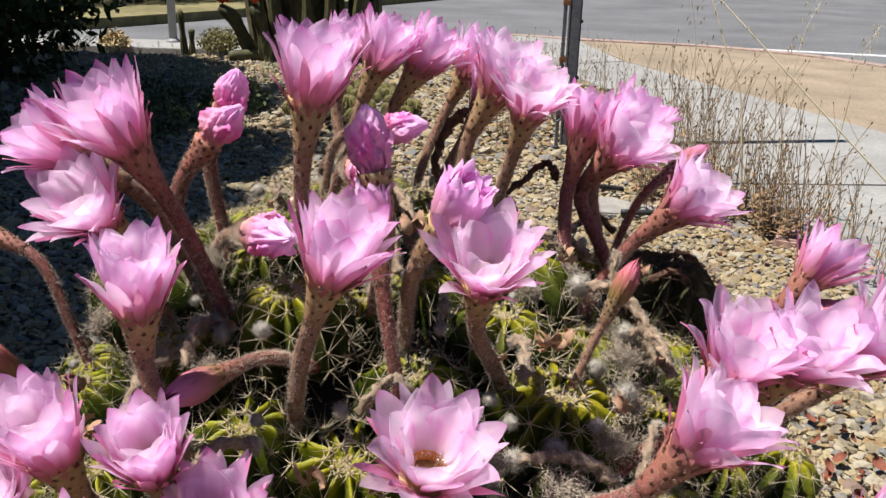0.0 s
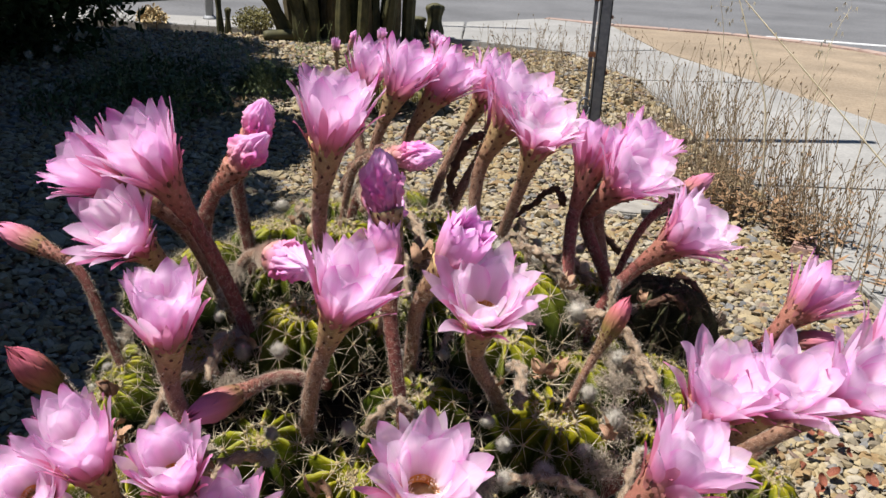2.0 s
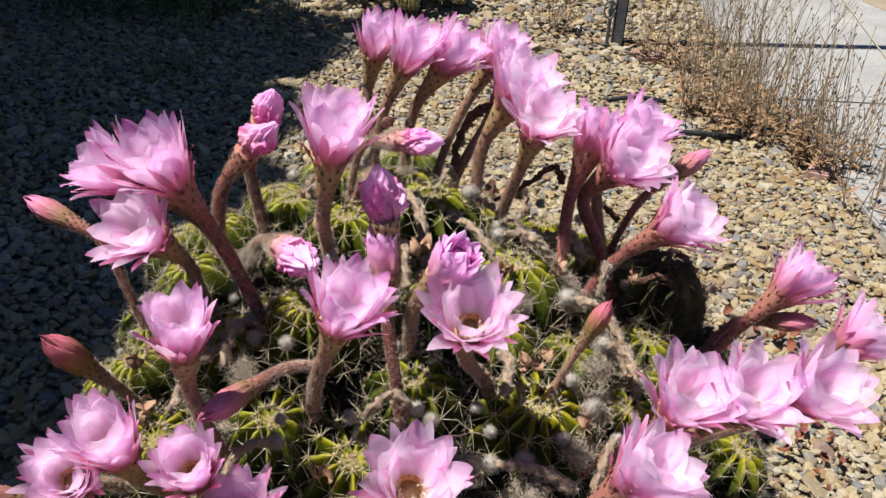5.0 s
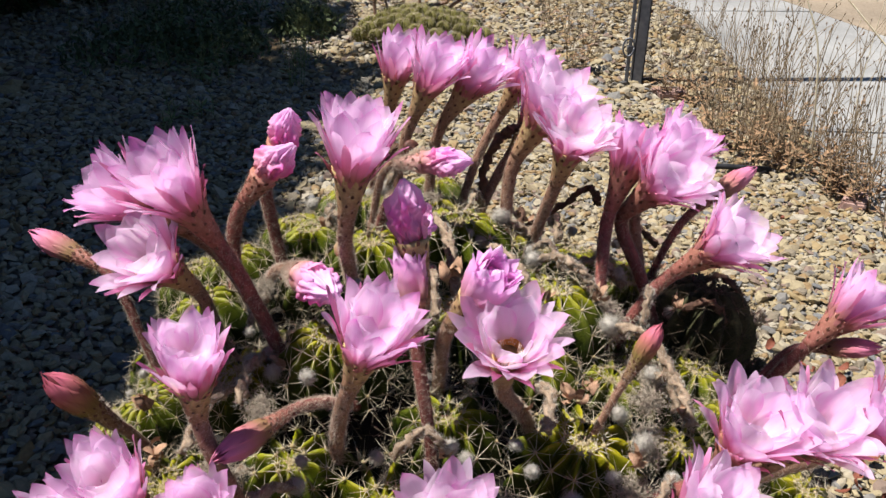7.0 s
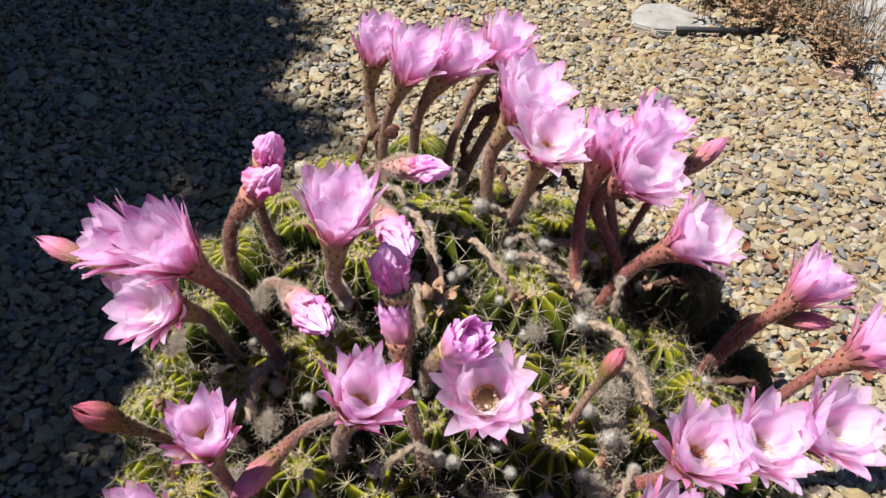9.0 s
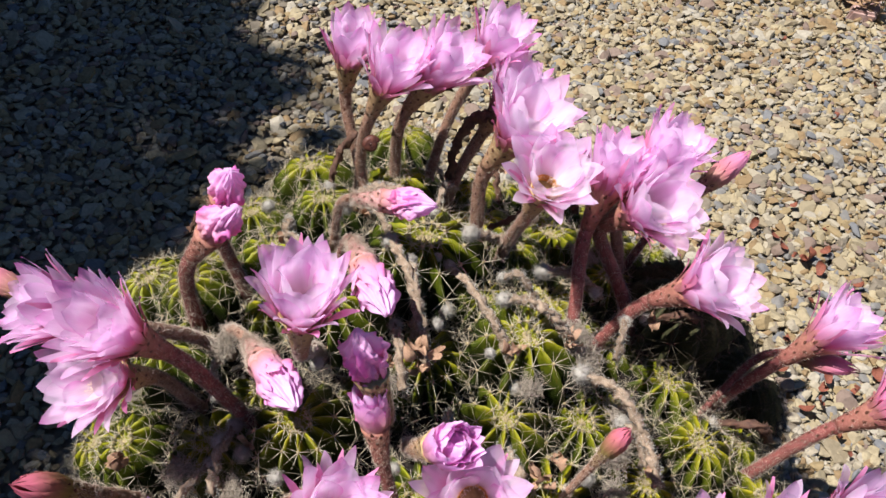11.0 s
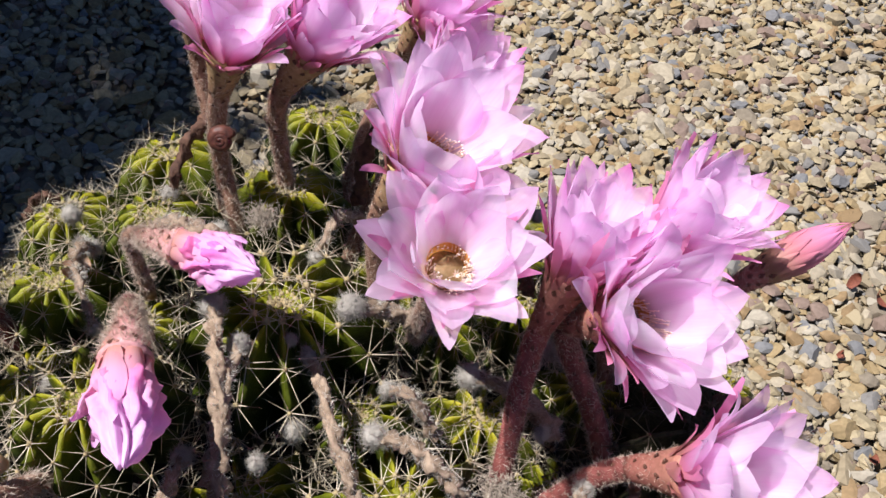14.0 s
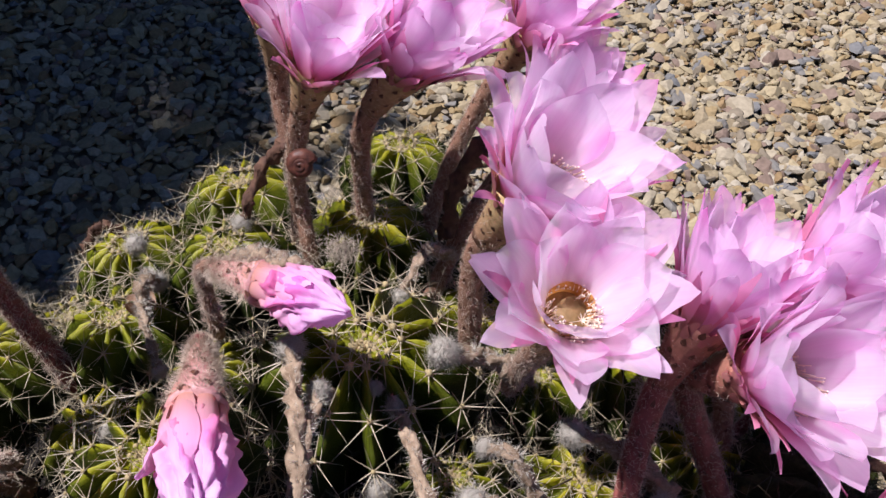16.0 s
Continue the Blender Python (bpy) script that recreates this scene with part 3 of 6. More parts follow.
# mound under the heads, its near-black colour stands in for shade in the gaps
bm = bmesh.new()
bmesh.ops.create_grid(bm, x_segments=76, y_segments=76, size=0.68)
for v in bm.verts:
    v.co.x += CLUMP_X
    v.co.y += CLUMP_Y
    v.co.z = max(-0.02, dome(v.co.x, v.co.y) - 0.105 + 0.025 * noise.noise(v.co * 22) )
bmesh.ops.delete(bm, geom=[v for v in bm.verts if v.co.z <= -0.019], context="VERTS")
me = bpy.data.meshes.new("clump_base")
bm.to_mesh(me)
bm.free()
me.materials.append(SHADED_MOUND)
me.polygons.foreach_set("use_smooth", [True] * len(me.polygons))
tagged(new("clump_base", me), "mound of dead stems and litter, coloured near-black for shade between heads", "plant litter", kind="stuff")

# crowns of the larger heads, with their radii
for crown, radius, kind in (
        ((-0.032, 1.013, 0.493), 0.083, 3), ((-0.220, 1.005, 0.468), 0.055, 0), ((-0.122, 0.893, 0.512), 0.060, 1), ((-0.200, 1.167, 0.456), 0.060, 2),
        ((-0.080, 1.149, 0.458), 0.060, 0), ((-0.086, 1.250, 0.448), 0.055, 1), ((-0.382, 0.999, 0.404), 0.058, 3), ((0.090, 0.895, 0.466), 0.070, 0),
        ((0.121, 1.005, 0.400), 0.056, 2), ((0.159, 0.835, 0.392), 0.054, 1), ((-0.265, 1.090, 0.440), 0.055, 3), ((-0.322, 0.878, 0.428), 0.058, 2),
        ((-0.433, 0.832, 0.278), 0.050, 0), ((-0.373, 0.806, 0.330), 0.055, 1), ((-0.410, 0.720, 0.250), 0.055, 2), ((-0.301, 0.677, 0.325), 0.062, 3),
        ((-0.168, 0.684, 0.366), 0.064, 2), ((-0.070, 0.645, 0.358), 0.074, 0), ((0.124, 0.735, 0.382), 0.082, 3), ((0.236, 0.795, 0.338), 0.052, 1),
        ((-0.437, 0.971, 0.285), 0.055, 0), ((-0.143, 0.771, 0.460), 0.062, 1), ((0.072, 0.812, 0.428), 0.058, 2), ((0.204, 0.862, 0.372), 0.052, 3),
        ((0.209, 1.119, 0.386), 0.056, 0), ((0.124, 1.108, 0.412), 0.054, 1), ((-0.015, 0.735, 0.398), 0.062, 2), ((0.304, 0.854, 0.335), 0.056, 3),
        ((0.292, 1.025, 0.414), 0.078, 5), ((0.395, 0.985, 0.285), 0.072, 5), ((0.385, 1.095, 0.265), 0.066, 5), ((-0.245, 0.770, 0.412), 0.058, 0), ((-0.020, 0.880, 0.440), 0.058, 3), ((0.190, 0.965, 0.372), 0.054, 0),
        ((0.030, 1.105, 0.432), 0.056, 2), ((0.010, 0.610, 0.300), 0.062, 1), ((-0.310, 0.960, 0.448), 0.052, 1), ((-0.165, 1.075, 0.484), 0.050, 3)):
    globe_cactus(crown, radius, kind)
filler = random.Random(5)
for attempt in range(3000):
    a, r = filler.uniform(0, 6.283), math.sqrt(filler.random())
    x = CLUMP_X + r * math.cos(a) * (0.57 if math.cos(a) > 0 else 0.48)
    y = CLUMP_Y + r * math.sin(a) * 0.45
    z = dome(x, y)
    size = filler.uniform(0.038, 0.056)
    if z > 0.08 and not (x > 0.34 and 0.90 < y < 1.14) and all(math.hypot(x - px, y - py) > 0.70 * (size + pr) for px, py, pr in PLACED):
        globe_cactus((x, y, z - filler.uniform(0.022, 0.060)), size)


def wool_mesh(seed):
    rng = random.Random(seed)
    v, f = base_stone(2)
    verts = [Vector(p) * (0.70 + rng.uniform(-0.14, 0.12)) for p in v]
    faces = [tuple(int(k) for k in t) for t in f]
    hairs = []
    for k in range(760):
        d = Vector((rng.gauss(0, 1), rng.gauss(0, 1), rng.gauss(0, 1))).normalized()
        w = Vector((rng.gauss(0, 1), rng.gauss(0, 1), rng.gauss(0, 1))).normalized()
        p = d * rng.uniform(0.55, 0.72)
        way = (d * 0.8 + w).normalized()
        long = rng.uniform(0.25, 0.55)
        hairs.append((p, way, long, 0.018))
        hairs.append((p + way * long * 0.75, way + Vector((rng.gauss(0, 1), rng.gauss(0, 1), rng.gauss(0, 1))) * 0.6, long * 0.7, 0.010))
    hv, hf = spikes(hairs)
    n = len(verts)
    return mesh_of("wool_bud", verts + hv, faces + [tuple(k + n for k in t) for t in hf], WOOL, True)


WOOLS = [wool_mesh(1), wool_mesh(2), wool_mesh(3)]


# ---- flowers ----
def petal_mesh(name, material, length, half, th0, th1, r0, z0, cup=0.25, tip=1.0, curl=0.0, crumple=0.0, seed=0):
    """One petal: it starts r0 from the axis at height z0 and turns outward from th0 to th1 degrees."""
    rng = random.Random(seed)
    rows, cols = (14, 7) if half > 0.006 else (8, 3)
    line, p = [], Vector((r0, 0, z0))
    for i in range(rows):
        s = i / (rows - 1)
        th = radians(th0 + (th1 - th0) * s ** 1.2 + curl * max(0, s - 0.7) * 3.4)
        line.append((p.copy(), th))
        p += Vector((math.sin(th), 0, math.cos(th))) * length / (rows - 1)
    verts, faces = [], []
    side_bend = rng.uniform(-0.10, 0.10)
    wave = rng.uniform(0, 6.283)
    for i, (q, th) in enumerate(line):
        s = i / (rows - 1)
        e = max(0, (s - 0.50) / 0.50)
        w = half * (0.46 + 0.54 * math.sin(min(1, s / 0.56) * math.pi / 2)) * max(0, 1 - e ** (2.3 * tip)) ** 0.80 * (1 - 0.12 * e) + 0.0002
        inward = Vector((-math.cos(th), 0, math.sin(th)))
        for k in range(cols):
            u = 2 * k / (cols - 1) - 1
            c = q + Vector((0, u * w + side_bend * half * s * s, 0)) + inward * (cup * w * u * u)
            c += inward * (0.0013 * s * u * math.sin(wave + 5.0 * s) + 0.0007 * (1 - abs(u)) * s)
            if crumple:
                fold = noise.noise_vector(c * 95 + Vector((seed * 3.1, seed * 1.7, 0))) * crumple * 2.2
                c += (fold + Vector((rng.uniform(-1, 1), rng.uniform(-1, 1), rng.uniform(-1, 1))) * crumple * 0.35) * s
            verts.append(c)
    for i in range(rows - 1):
        for k in range(cols - 1):
            a = i * cols + k
            faces.append((a, a + 1, a + cols + 1, a + cols))
    return mesh_of(name, verts, faces, material)


def corolla(specs):
    """The rings of petals of an open flower: (mesh choices, count, spin offset, scatter)."""
    rings = []
    for j, (mat, length, half, t0, t1, r0, z0, count, cup) in enumerate(specs):
        kind = "petal" if mat is not SEPAL else "sepal"
        meshes = [petal_mesh(kind, mat, length * q, half * q2, t0, t1, r0, z0, cup, (1.3, 1.15, 1.0, 0.85, 0.7, 0.6, 0.6)[j], cu, 0.0004, 10 * j + v)
                  for v, (q, q2, cu) in enumerate(((1.0, 1.0, 0), (0.93, 1.08, 16), (1.06, 0.94, -14), (0.98, 1.02, 30)))]
        rings.append((meshes, count, 0.5 * j, 5 if j < 3 else 9))
    return rings


LOW_SEPALS = [(SEPAL, 0.056, 0.0046, 27, 52, 0.0176, -0.006, 8, 0.3), (SEPAL, 0.034, 0.0038, 27, 44, 0.0172, -0.009, 9, 0.3), (SEPAL, 0.016, 0.0028, 24, 30, 0.0164, -0.012, 10, 0.3)]
CUP = [(PETAL, 0.054, 0.0158, 16, 0, 0.0118, 0.006, 6, 0.42), (PETAL, 0.063, 0.0164, 19, 8, 0.0130, 0.002, 7, 0.36),
       (PETAL_OUT, 0.070, 0.0130, 22, 17, 0.0146, -0.002, 8, 0.28), (PETAL_OUT, 0.067, 0.0070, 24, 28, 0.0160, -0.005, 12, 0.24),
       (SEPAL, 0.060, 0.0044, 25, 31, 0.0176, -0.006, 9, 0.3), (SEPAL, 0.036, 0.0038, 25, 30, 0.0172, -0.009, 9, 0.3), (SEPAL, 0.016, 0.0028, 23, 24, 0.0164, -0.012, 10, 0.3)]
TIGHT = [(PETAL, 0.050, 0.0150, 14, -3, 0.0116, 0.006, 6, 0.42), (PETAL, 0.060, 0.0158, 16, 3, 0.0128, 0.002, 7, 0.36),
         (PETAL_OUT, 0.066, 0.0128, 18, 9, 0.0144, -0.002, 8, 0.30), (PETAL_OUT, 0.062, 0.0080, 20, 16, 0.0158, -0.005, 9, 0.26),
         (SEPAL, 0.054, 0.0044, 21, 18, 0.0174, -0.006, 9, 0.3), (SEPAL, 0.032, 0.0036, 22, 18, 0.0170, -0.009, 9, 0.3), (SEPAL, 0.015, 0.0028, 21, 18, 0.0162, -0.012, 10, 0.3)]
OPEN = [(PETAL, 0.049, 0.0165, 22, 6, 0.0136, 0.007, 6, 0.42), (PETAL, 0.059, 0.0170, 26, 18, 0.0144, 0.003, 7, 0.36),
        (PETAL_OUT, 0.067, 0.0140, 29, 33, 0.0146, -0.001, 8, 0.28), (PETAL_OUT, 0.062, 0.0088, 30, 50, 0.0160, -0.004, 8, 0.24)] + LOW_SEPALS
WIDE = [(PETAL, 0.043, 0.0165, 30, 13, 0.0138, 0.009, 6, 0.42), (PETAL, 0.053, 0.0170, 33, 28, 0.0146, 0.005, 7, 0.36),
        (PETAL_OUT, 0.062, 0.0142, 36, 46, 0.0148, 0.001, 8, 0.24), (PETAL_OUT, 0.055, 0.0092, 36, 68, 0.0162, -0.003, 7, 0.2)] + LOW_SEPALS


def closed_corolla(mat, length, belly, close, count, crumple, layers=2, half=0.009, r0=0.0135):
    rings = []
    for j in range(layers):
        meshes = [petal_mesh("petal", mat, length * (1 - 0.10 * j) * (1 - 0.06 * v), half, belly, -belly * close + 7 * v, r0 - 0.0025 * j, 0.003 * j - 0.003, 0.5, 0.8, 10 * v, crumple, 70 + 10 * j + v) for v in range(4)]
        rings.append((meshes, count, 0.4 * j, 6))
    leafy = mat if mat in (WITHERED, WITHERED_DARK) else SEPAL
    for long, low in ((0.42, -0.004), (0.24, -0.008)):
        meshes = [petal_mesh("sepal", leafy, length * long, 0.0040, belly - 4, belly - 24, r0 + 0.0014 + low * 0.1, low, 0.3, 0.7, 0, 0.0004, 95)]
        rings.append((meshes, 3 if mat in (WITHERED, WITHERED_DARK) else 9, 0.2 - low * 50, 6))
    return rings


def spindle(t, wide, base):
    """The radius of a closed bud along its length."""
    return (base + (wide - base) * math.sin(min(1, t / 0.42) * math.pi / 2)) * (1 - max(0, (t - 0.36) / 0.64) ** 1.9)


def bud_petal(mat, start, end, wide, base, long, span, lift, seed):
    """One petal that lies against a closed bud, from start to end of its length."""
    rng = random.Random(seed)
    rows, cols = 11, 6
    verts, faces = [], []
    twist = rng.uniform(-0.12, 0.12)
    for i in range(rows):
        t = i / (rows - 1)
        z = start + (end - start) * t
        half = span * (0.75 + 0.25 * math.sin(min(1, t / 0.4) * math.pi / 2)) * max(0, 1 - max(0, (t - 0.4) / 0.6) ** 1.8) + 0.01
        for k in range(cols):
            u = 2 * k / (cols - 1) - 1
            r = spindle(z, wide, base) + lift * (0.4 + 0.6 * t) - 0.0007 * abs(u) + 0.0003 * rng.uniform(-1, 1)
            a = u * half + twist * t
            verts.append(Vector((r * math.cos(a), r * math.sin(a), z * long)))
    for i in range(rows - 1):
        for k in range(cols - 1):
            a = i * cols + k
            faces.append((a, a + 1, a + cols + 1, a + cols))
    return mesh_of("petal", verts, faces, mat)


def bud_corolla(mat, wide, base, long):
    rings = []
    for j, (start, end, span, count, lift) in enumerate(((0.0, 1.02, 0.75, 6, 0.0002), (-0.02, 0.86, 0.52, 7, 0.0010), (-0.05, 0.56, 0.34, 8, 0.0016), (-0.08, 0.32, 0.24, 9, 0.0019), (-0.10, 0.16, 0.20, 9, 0.0021))):
        meshes = [bud_petal(mat, start, end * (1 - 0.05 * v), wide, base, long, span, lift, 20 * j + v) for v in range(3)]
        rings.append((meshes, count, 0.37 * j, 0.4))
    return rings


COROLLAS = {
    "open": corolla(OPEN), "cup": corolla(CUP), "tight": corolla(TIGHT), "wide": corolla(WIDE),
    "closing": closed_corolla(WITHERED, 0.066, 15, 1.3, 8, 0.0010, 3, 0.0118, 0.0142),
    "withered": closed_corolla(WITHERED, 0.050, 7, 3.0, 6, 0.0016, 1, 0.0074, 0.0128),
    "crumpled": closed_corolla(WITHERED, 0.032, 10, 2.6, 4, 0.0016, 1, 0.0080, 0.0128),
    "purple": closed_corolla(WITHERED_DARK, 0.048, 13, 2.0, 2, 0.0034, 1, 0.0085, 0.0130),
    "bud": bud_corolla(BUD, 0.0128, 0.0112, 0.050),
    "rose_bud": bud_corolla(BUD_PINK, 0.0132, 0.0108, 0.066),
}


def stamen_meshes(seed):
    """Threads that sink to the lower side of the mouth, which is the local x."""
    rng = random.Random(seed)
    threads, av, af = [], [], []
    sv, sf = bead()
    for r0, r1, z0, z1, n, sink in ((0.0098, 0.0104, 0.004, 0.015, 36, 0.0010), (0.0082, 0.0088, -0.010, 0.022, 110, 0.0080)):
        for k in range(n):
            a = 2 * math.pi * k / n + rng.uniform(-0.1, 0.1)
            if sink > 0.003:
                a = rng.gauss(0, 1.0)
            low = 0.5 + 0.5 * math.cos(a)
            p = Vector((r0 * math.cos(a), r0 * math.sin(a), z0))
            r = r1 * rng.uniform(0.75, 1.1)
            q = Vector((r * math.cos(a + rng.uniform(-.3, .3)) + sink * low, r * math.sin(a), (z1 + rng.uniform(-0.006, 0.005)) * (0.62 + 0.38 * low)))
            h = p.lerp(q, 0.55) + Vector((rng.uniform(-1, 1), rng.uniform(-1, 1), 0)) * 0.0008
            threads.append((p, h - p, (h - p).length, 0.00036))
            threads.append((h, q - h, (q - h).length, 0.00040))
            threads.append((q, h - q, (q - h).length, 0.00032))
            n0 = len(av)
            av += [q + Vector(t) * 0.00048 for t in sv]
            af += [tuple(int(t) + n0 for t in tri) for tri in sf]
    v, f = spikes(threads)
    n0 = len(v)
    v += av
    f += [tuple(t + n0 for t in tri) for tri in af]
    return mesh_of("stamens", v, f, STAMEN, False)


STAMENS = [stamen_meshes(1), stamen_meshes(2)]
THROAT_MESH = mesh_of("throat", *sweep([Vector((0, 0, z)) for z in (-0.024, -0.023, -0.016, -0.008, 0.001, 0.006, 0.010)], [0.0010, 0.0052, 0.0072, 0.0086, 0.0100, 0.0108, 0.0113], 22, closed_tip=False), THROAT)
PISTIL = mesh_of("pistil", *spikes([(Vector((0, 0, -0.02)), Vector((0.22, 0, 1)), 0.038, 0.0008)] + [(Vector((0.0084, 0, 0.018)), Vector((math.cos(a), math.sin(a), 1.3)), 0.0048, 0.0004) for a in (0, 0.8, 1.6, 2.4, 3.2, 4.0, 4.8, 5.6)]), STAMEN, False)


def wilted_mass(mat, seed, wide, long, pleats):
    """The folded inner petals of a wilted flower: a pleated, twisted, pointed bag."""
    rows, cols = 34, 84
    verts, faces = [], []
    for i in range(rows):
        t = i / (rows - 1)
        r = wide * (0.62 + 0.38 * math.sin(min(1, t / 0.45) * math.pi / 2)) * (1 - max(0, (t - 0.42) / 0.58) ** 1.7 * 0.86)
        for k in range(cols):
            a = 2 * math.pi * k / cols
            turn = a + 0.9 * t + 0.5 * noise.noise(Vector((math.cos(a) * 1.3, math.sin(a) * 1.3, 2.2 * t + seed)))
            fold = 0.55 * abs(math.sin(pleats * turn / 2)) + 0.30 * abs(math.sin(pleats * turn * 0.85 + 3 * t + seed))
            lump = noise.noise(Vector((math.cos(a) * 2.2, math.sin(a) * 2.2, 5.0 * t + seed)))
            crush = noise.noise(Vector((math.cos(a) * 5.5, math.sin(a) * 5.5, 12.0 * t + seed)))
            fine = noise.noise(Vector((math.cos(a) * 9, math.sin(a) * 9, 16.0 * t + 2 * seed)))
            q = r * (0.62 + 0.66 * fold * min(1, 3 * t) + 0.30 * lump + 0.22 * crush + 0.09 * fine)
            bend = 0.22 * wide * t * math.sin(seed + 2.2 * t)
            verts.append(Vector((q * math.cos(a) + bend, q * math.sin(a) - bend, -0.004 + long * (t + 0.05 * lump))))
    for i in range(rows - 1):
        for k in range(cols):
            a, b = i * cols + k, i * cols + (k + 1) % cols
            faces.append((a, b, b + cols, a + cols))
    faces.append(tuple(range((rows - 1) * cols, rows * cols)))
    return mesh_of("petal_mass", verts, faces, mat)


MASSES = {"crumpled": wilted_mass(WITHERED, 1.9, 0.0185, 0.054, 9), "withered": wilted_mass(WITHERED, 3.3, 0.0158, 0.064, 9), "purple": wilted_mass(WITHERED_DARK, 8.1, 0.0185, 0.062, 7), "closing": wilted_mass(WITHERED, 5.7, 0.0150, 0.050, 7)}
CONE_LONG = 0.052


def cone_radius(t, wide, low=0.0086):
    return low + (wide - low) * (0.45 * t + 0.55 * t ** 2.0)


def cone_meshes(wide, skin, seed, hairs=420, scales=46, low=0.0086, shag=1.0):
    """The flaring cone under the petals, with its scales and hair."""
    rng = random.Random(seed)
    n = 9
    v, f = sweep([Vector((0, 0, -CONE_LONG + CONE_LONG * i / (n - 1))) for i in range(n)], [cone_radius(i / (n - 1), wide, low) for i in range(n)], 20, 0.03, rng)
    cone = mesh_of("calyx_cone", v, f, skin)
    sv, sf, fine = [], [], []
    for k in range(scales):
        t = 0.04 + 0.94 * (k + 0.5) / scales
        a = k * 2.39996
        o = Vector((math.cos(a), math.sin(a), 0))
        w = Vector((-math.sin(a), math.cos(a), 0))
        slope = (cone_radius(min(1, t + 0.1), wide, low) - cone_radius(t, wide, low)) / (0.1 * CONE_LONG)
        d = (Vector((0, 0, 1)) + o * slope).normalized()
        q = o * (cone_radius(t, wide, low) + 0.0002) + Vector((0, 0, -CONE_LONG * (1 - t)))
        half, long = 0.0011 + 0.0012 * t, 0.0034 + 0.0044 * t
        lift = o * 0.0005
        n0 = len(sv)
        sv += [q - w * half * 0.6, q + w * half * 0.6, q + d * long * 0.4 + lift + w * half, q + d * long * 0.4 + lift * 1.3, q + d * long * 0.4 + lift - w * half, q + d * long + lift * 1.6]
        sf += [(n0, n0 + 1, n0 + 2, n0 + 3), (n0, n0 + 3, n0 + 4), (n0 + 3, n0 + 2, n0 + 5), (n0 + 4, n0 + 3, n0 + 5)]
    for k in range(hairs):
        t, a = 0.95 * rng.random() ** 1.3, rng.uniform(0, 6.283)
        o = Vector((math.cos(a), math.sin(a), 0))
        q = o * cone_radius(t, wide, low) + Vector((0, 0, -CONE_LONG * (1 - t)))
        fine.append((q, o * rng.uniform(0.4, 1) + Vector((rng.gauss(0, .5), rng.gauss(0, .5), rng.gauss(0.2, .5))), shag * rng.uniform(0.002, 0.005), 0.00013))
    return cone, mesh_of("scale_cover", sv, sf, SCALE), mesh_of("cone_hair", *spikes(fine), HAIR, False)


CONES = {("open", False): cone_meshes(0.0196, CONE, 1, 300, 36), ("open", True): cone_meshes(0.0196, CONE_RED, 2, 300, 36),
         ("closed", False): cone_meshes(0.0162, CONE, 3, 1000), ("closed", True): cone_meshes(0.0162, CONE_RED, 4, 1000),
         ("withered", False): cone_meshes(0.0142, CONE_PINK, 7, 3200, 30, 0.0052, 1.5), ("withered", True): cone_meshes(0.0142, CONE_PINK, 8, 3200, 30, 0.0052, 1.5),
         ("bud", False): cone_meshes(0.0112, CONE_BUD, 5, 900, 46, 0.0062), ("bud", True): cone_meshes(0.0112, CONE_RED, 6, 900, 46, 0.0062)}

KINDS = {
    "open": ("cactus_flower", "open pink cactus flower with pale centre on a hairy tube", "flower", "pink cactus flowers"),
    "cup": ("cactus_flower", "cup-shaped pink cactus flower on a speckled hairy tube", "flower", "pink cactus flowers"),
    "tight": ("cactus_flower", "narrow cup-shaped pink cactus flower on a scaly tube", "flower", "pink cactus flowers"),
    "wide": ("cactus_flower", "wide open pink cactus flower showing its cream stamens", "flower", "pink cactus flowers"),
    "closing": ("cactus_flower", "half-closed fading pink cactus flower on a brown tube", "flower", "fading cactus flowers"),
    "withered": ("withered_flower", "withered crumpled pink cactus flower on a hairy tube", "withered flower", "fading cactus flowers"),
    "crumpled": ("withered_flower", "wilted cactus flower crumpled into a pink ball on a hairy tube", "withered flower", "fading cactus flowers"),
    "purple": ("withered_flower", "collapsed dark purple-pink cactus flower, wilted", "withered flower", "fading cactus flowers"),
    "bud": ("cactus_bud", "closed red-brown pointed cactus bud on a hairy stalk", "flower bud", "cactus buds"),
    "rose_bud": ("cactus_bud", "closed rose-pink pointed cactus bud on a long tube", "flower bud", "cactus buds"),
}
COUNT = [0]
REACH = {"closing": 0.058, "withered": 0.058, "purple": 0.050, "crumpled": 0.056, "bud": 0.049, "rose_bud": 0.067}


